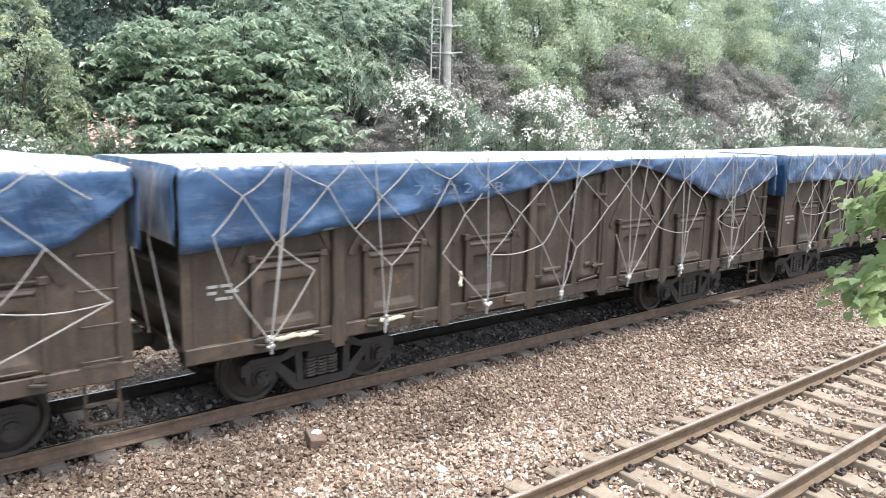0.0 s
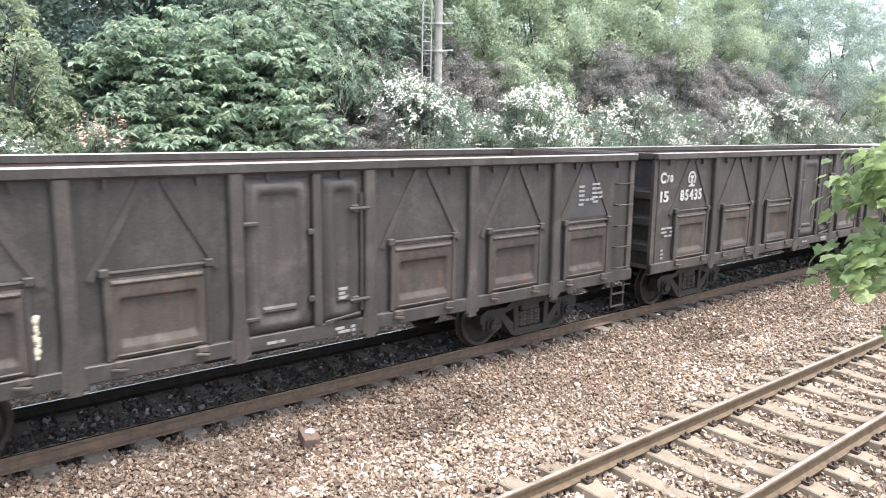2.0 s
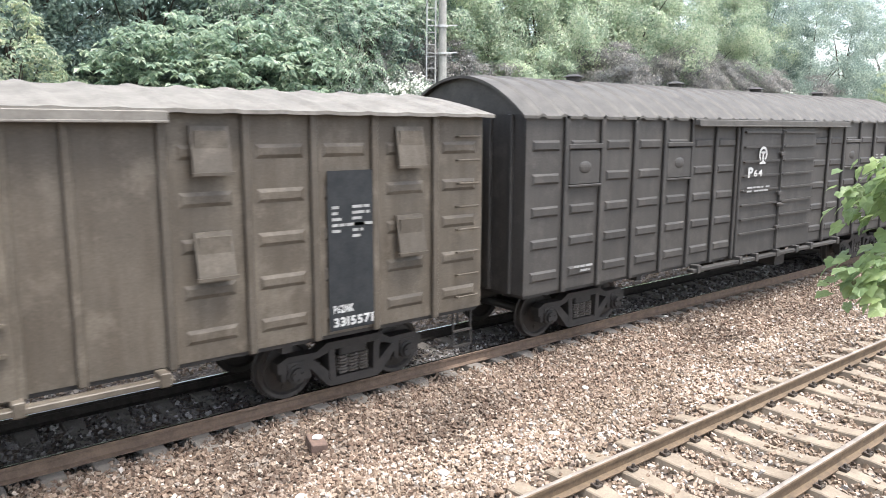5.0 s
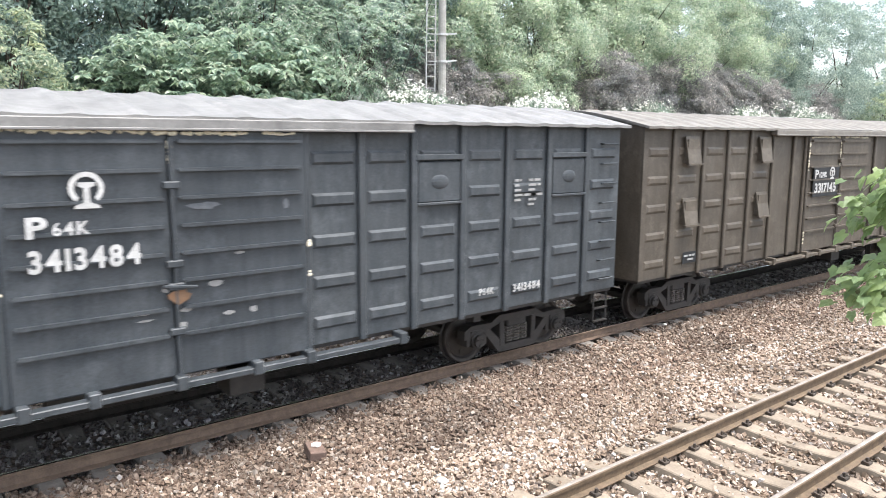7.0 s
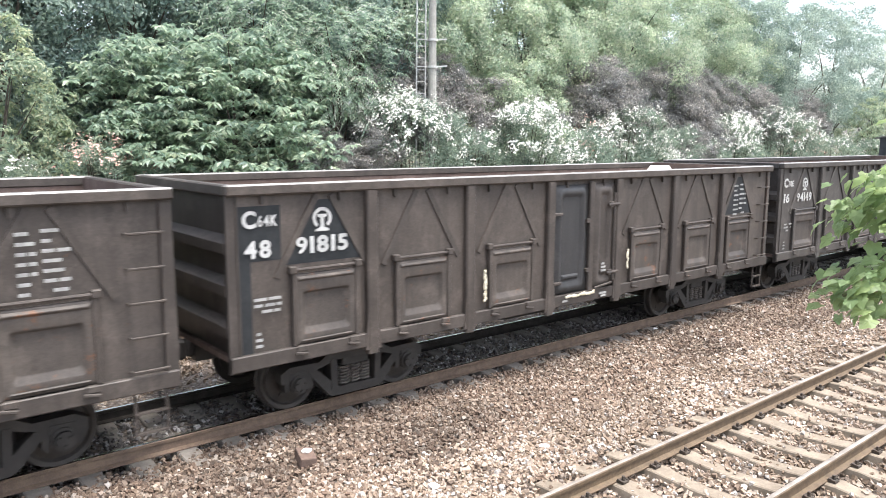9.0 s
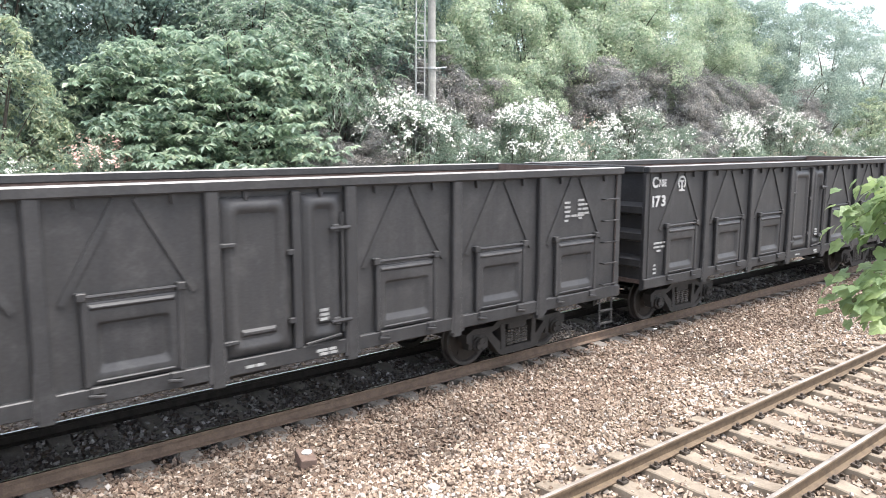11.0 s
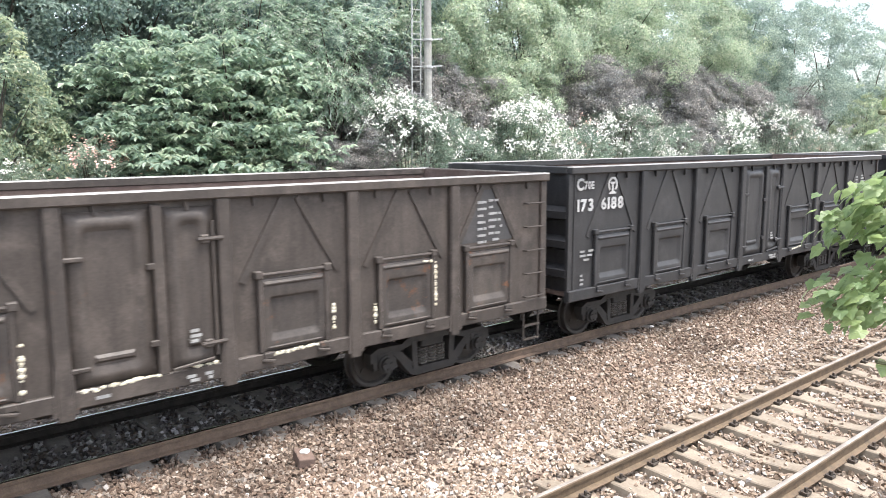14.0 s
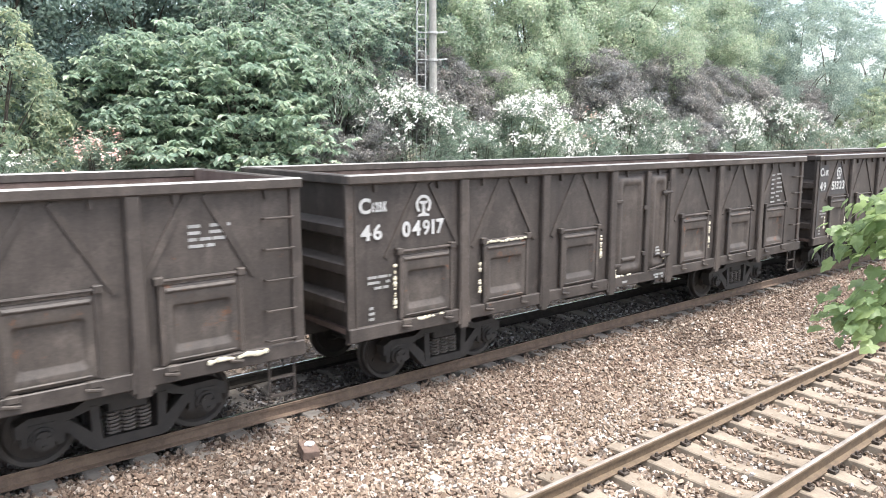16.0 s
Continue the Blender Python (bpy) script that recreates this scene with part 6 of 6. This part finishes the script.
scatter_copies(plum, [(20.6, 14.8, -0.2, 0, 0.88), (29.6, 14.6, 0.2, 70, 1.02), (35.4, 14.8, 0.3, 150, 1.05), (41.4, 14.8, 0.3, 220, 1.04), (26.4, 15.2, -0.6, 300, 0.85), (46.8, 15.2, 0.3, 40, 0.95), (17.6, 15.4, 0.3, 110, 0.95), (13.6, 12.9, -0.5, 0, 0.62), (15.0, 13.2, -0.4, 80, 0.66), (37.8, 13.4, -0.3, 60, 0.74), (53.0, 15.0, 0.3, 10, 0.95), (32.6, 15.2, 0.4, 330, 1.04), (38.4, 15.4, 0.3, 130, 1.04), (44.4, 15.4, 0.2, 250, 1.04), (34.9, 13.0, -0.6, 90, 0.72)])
ole = make_oleander("oleander bush covered in white flowers", 8, (2.5, 1.8, 2.2), 3.1, 470, 760, PETAL, True)
scatter_copies(ole, [(17.0, 12.5, 0.2, 0, 0.98), (22.3, 12.4, -0.05, 75, 1.02), (29.1, 12.4, -0.1, 160, 1.06), (39.9, 12.6, -0.05, 230, 1.08), (45.8, 12.6, 0.1, 300, 1.1), (24.9, 12.2, -0.5, 30, 0.8), (31.9, 12.2, -0.5, 280, 0.8)])
sparse = make_oleander("green oleander bush with a few white flowers", 9, (1.9, 1.5, 1.9), 2.6, 230, 120, PETAL, True)
scatter_copies(sparse, [(19.8, 12.2, -0.1, 0, 1.0), (25.6, 12.1, -0.1, 100, 1.0), (33.4, 12.3, -0.1, 200, 1.05), (3.4, 12.2, -0.4, 0, 0.86), (0.8, 12.3, -0.4, 120, 0.9), (53.5, 12.6, 0.0, 50, 0.95), (60.0, 12.6, 0.0, 150, 0.95), (8.0, 12.5, -0.7, 150, 0.7), (37.2, 12.2, -0.1, 20, 0.9)])
rosy = make_oleander("oleander bush with pale pink flowers", 10, (1.7, 1.4, 1.8), 2.5, 200, 170, PINK, False)
scatter_copies(rosy, [(6.0, 12.3, -0.3, 0, 0.9), (27.9, 13.4, 0.75, 60, 1.0), (50.2, 13.2, 0.2, 60, 1.05)])


def make_grass():
    rng = np.random.default_rng(21)
    n = 16000
    p = np.stack([rng.uniform(-4, 70, n), 10.6 + rng.random(n) ** 1.5 * 3.5, np.zeros(n)], 1)
    p[:, 2] = np.interp(p[:, 1], [11, 12, 14, 18], [-0.32, -0.12, 0.45, 0.85]) - 0.05
    a = rng.uniform(0, 2 * math.pi, n)
    axis = np.stack([np.cos(a) * 0.5, np.sin(a) * 0.5, np.ones(n)], 1)
    v = leaf_quads(p, axis, unit(rng, n), rng.uniform(0.15, 0.6, n), rng.uniform(0.02, 0.06, n), 0.1)
    tagged(put("grass", mesh_np("grass", v, quads(n), GRASSM)), "rough weeds and grass along the foot of the bank", "grass", kind="stuff")


make_grass()


# ---- the pole with its ladder ----
def make_pole():
    w = empty("line_pole", pose(18.15, 12.9, 0), "concrete line pole with a pale iron ladder", "pole")
    bm = bmesh.new()
    rod(bm, (0, 0, -0.5), (0, 0, 13), 0.185, 14, 0.125)
    put("shaft", mesh_of("shaft", bm, POLE), w)
    lad = bmesh.new()
    for s in (-0.78, -0.38):
        rod(lad, (s * 0.82, s * -0.3, 0.6), (s * 0.82 + 0.12, s * -0.3, 12.6), 0.028, 6)
    for k in range(26):
        z = 1.0 + k * 0.44
        dx = 0.14 * (z - 0.6) / 12
        rod(lad, (-0.78 * 0.82 + dx, 0.234, z), (-0.38 * 0.82 + dx, 0.114, z), 0.018, 5)
    put("ladder", mesh_of("pole_ladder", lad, GALV), w, None, "pale galvanised iron ladder")
    for z in (2.6, 4.6, 6.4, 7.4, 9.0, 11.0):
        bm = bmesh.new()
        rod(bm, (0, 0, z - 0.04), (0, 0, z + 0.04), 0.2, 14)
        bar(bm, (0, 0, z), (-0.6, 0.2, z), 0.05, 0.03, (0, 0, 1))
        if z in (7.4, 6.4):
            bar(bm, (0, -0.1, z), (0.55, -0.2, z + 0.06), 0.05, 0.05, (0, 0, 1))
        put("bracket", mesh_of("bracket", bm, GALV), w)
    bm = bmesh.new()
    rod(bm, (-0.1, 0, 9.5), (-4.6, -0.4, 0.6), 0.012, 5)
    put("stay_wire", mesh_of("stay_wire", bm, RUNGEAR), w)


make_pole()


# ---- the sapling beside the viewpoint ----
def lobed_leaf(mat, s):
    """A five-lobed leaf, folded along its ribs, tip towards +x."""
    bm = bmesh.new()
    out = [(0.0, 0.0), (-0.16, 0.18), (-0.14, 0.4), (0.08, 0.46), (0.2, 0.42), (0.36, 0.54), (0.58, 0.5), (0.64, 0.36), (0.72, 0.3), (0.9, 0.18), (1.06, 0.0)]
    ring = out + [(x, -y) for x, y in reversed(out[1:-1])]
    c = bm.verts.new((0.34 * s, 0, 0.03 * s))
    vs = [bm.verts.new((x * s, y * s, s * (0.06 * abs(y) * 2 - 0.2 * x * x + 0.02 * math.sin(9 * x + 5 * y)))) for x, y in ring]
    for i in range(len(vs)):
        bm.faces.new((c, vs[i], vs[(i + 1) % len(vs)]))
    rod(bm, (0, 0, 0), (-0.5 * s, 0, -0.02 * s), 0.012 * s, 4)
    bmesh.ops.recalc_face_normals(bm, faces=bm.faces)
    return mesh_of("leaf", bm, mat)


EYE = Vector((0, -9.54, 3.637))
RIGHT, UP, AHEAD = Vector((0.768, -0.640, 0.004)), Vector((0.093, 0.112, 0.989)), Vector((0.633, 0.760, -0.146))


def beside(r, u, a):
    return EYE + RIGHT * r + UP * u + AHEAD * a


def make_sapling():
    rng = random.Random(77)
    foot = beside(1.95, 0, 2.3)
    tree = empty("sapling", pose(foot.x, foot.y, -0.36), "young tree with fresh green lobed leaves", "sapling")
    bm = bmesh.new()
    rod(bm, (0, 0, -0.1), (0.02, 0, 2.4), 0.035, 8, 0.026)
    rod(bm, (0.02, 0, 2.4), (0.0, 0.05, 4.9), 0.026, 8, 0.01)
    put("trunk", mesh_of("sapling_trunk", bm, BARK), tree)
    leaves = [lobed_leaf(LEAF_NEAR, s) for s in (0.046, 0.038, 0.03)]

    def limb(path, n, spread):
        bm = bmesh.new()
        loc = [beside(*p) - Vector((foot.x, foot.y, -0.36)) for p in path]
        for i in range(len(loc) - 1):
            rod(bm, loc[i], loc[i + 1], 0.011 * (1 - 0.6 * i / len(loc)), 6, 0.011 * (1 - 0.6 * (i + 1) / len(loc)))
        b = put("branch", mesh_of("branch", bm, TWIG), tree)
        for k in range(n):
            t = (k + rng.random()) / n * (len(loc) - 1)
            i = min(len(loc) - 2, int(t))
            p = loc[i].lerp(loc[i + 1], t - i) + RIGHT * rng.uniform(-spread, spread) * 0.8 + UP * rng.uniform(-spread, spread) + AHEAD * rng.uniform(-0.12, 0.12)
            yaw = 130 + rng.uniform(-75, 75)
            put("leaf", rng.choice(leaves), b, Matrix.Translation(p) @ Matrix.Rotation(radians(yaw), 4, "Z") @ Matrix.Rotation(radians(rng.uniform(5, 65)), 4, "Y") @ Matrix.Rotation(radians(rng.uniform(-35, 35)), 4, "X"))
        return b
    main = limb([(1.9, 0.2, 2.3), (1.5, 0.18, 2.25), (1.31, 0.16, 2.2), (1.21, 0.1, 2.2)], 300, 0.095)
    low = limb([(1.95, -0.1, 2.3), (1.5, 0.0, 2.25), (1.31, -0.1, 2.2), (1.2, -0.14, 2.2)], 300, 0.08)
    high = limb([(1.95, 0.3, 2.3), (1.6, 0.44, 2.25), (1.34, 0.44, 2.2)], 10, 0.05)
    foot_l = limb([(1.95, -0.5, 2.3), (1.6, -0.36, 2.25), (1.33, -0.31, 2.2)], 10, 0.04)
    return [main, low, high, foot_l]


BOUGHS = make_sapling()
# how far the boughs swing sideways and up in the wind
SWAY = [(0, 0.013, -0.025), (0.5, -0.007, 0.0), (1, 0.007, 0.029), (1.5, 0.008, 0.013), (2, -0.005, 0.024), (2.5, 0.005, 0.01), (3, 0.0, 0.007), (5.5, -0.02, 0.008), (6, 0.003, 0.019), (6.5, 0.008, -0.012), (7, 0.003, 0.007), (7.5, -0.003, -0.008), (8, -0.002, 0.0), (8.5, 0.002, -0.012), (9, -0.003, 0.003), (11.5, 0.039, -0.029), (12, -0.012, -0.115), (12.5, -0.049, -0.032), (13, 0.005, -0.051), (13.5, -0.025, -0.066), (14.5, 0.01, -0.005), (15, -0.012, -0.007), (15.5, 0.027, -0.008), (16, 0.012, -0.088)]


# ---- what moves ----
def motions():
    for ob, x in moving:
        y, z = ob.location.y, ob.location.z
        walk(ob, [(0, pose(x, y, z)), (16, pose(x + SPEED * 16, y, z))])
    for b in BOUGHS:
        walk(b, [(t, Matrix.Translation(RIGHT * r + UP * u)) for t, r, u in SWAY])
    # all wheels turn alike: one turning is keyed for each axle of a bogie and shared
    first = {}
    rolling = [o for o in scene.objects if o.name.split(".")[0] == "wheelset"]
    for w in rolling:
        k = w["side"]
        if k not in first:
            walk(w, [(i / FPS, pose(k * AXLE, 0, WHEEL_R, 0, math.degrees(SPEED * i / FPS / WHEEL_R), 0)) for i in range(16 * FPS + 1)])
            first[k] = w.animation_data
        else:
            w.rotation_mode = "QUATERNION"
            keys = w.animation_data_create()
            keys.action = first[k].action
            keys.action_slot = first[k].action_slot


motions()
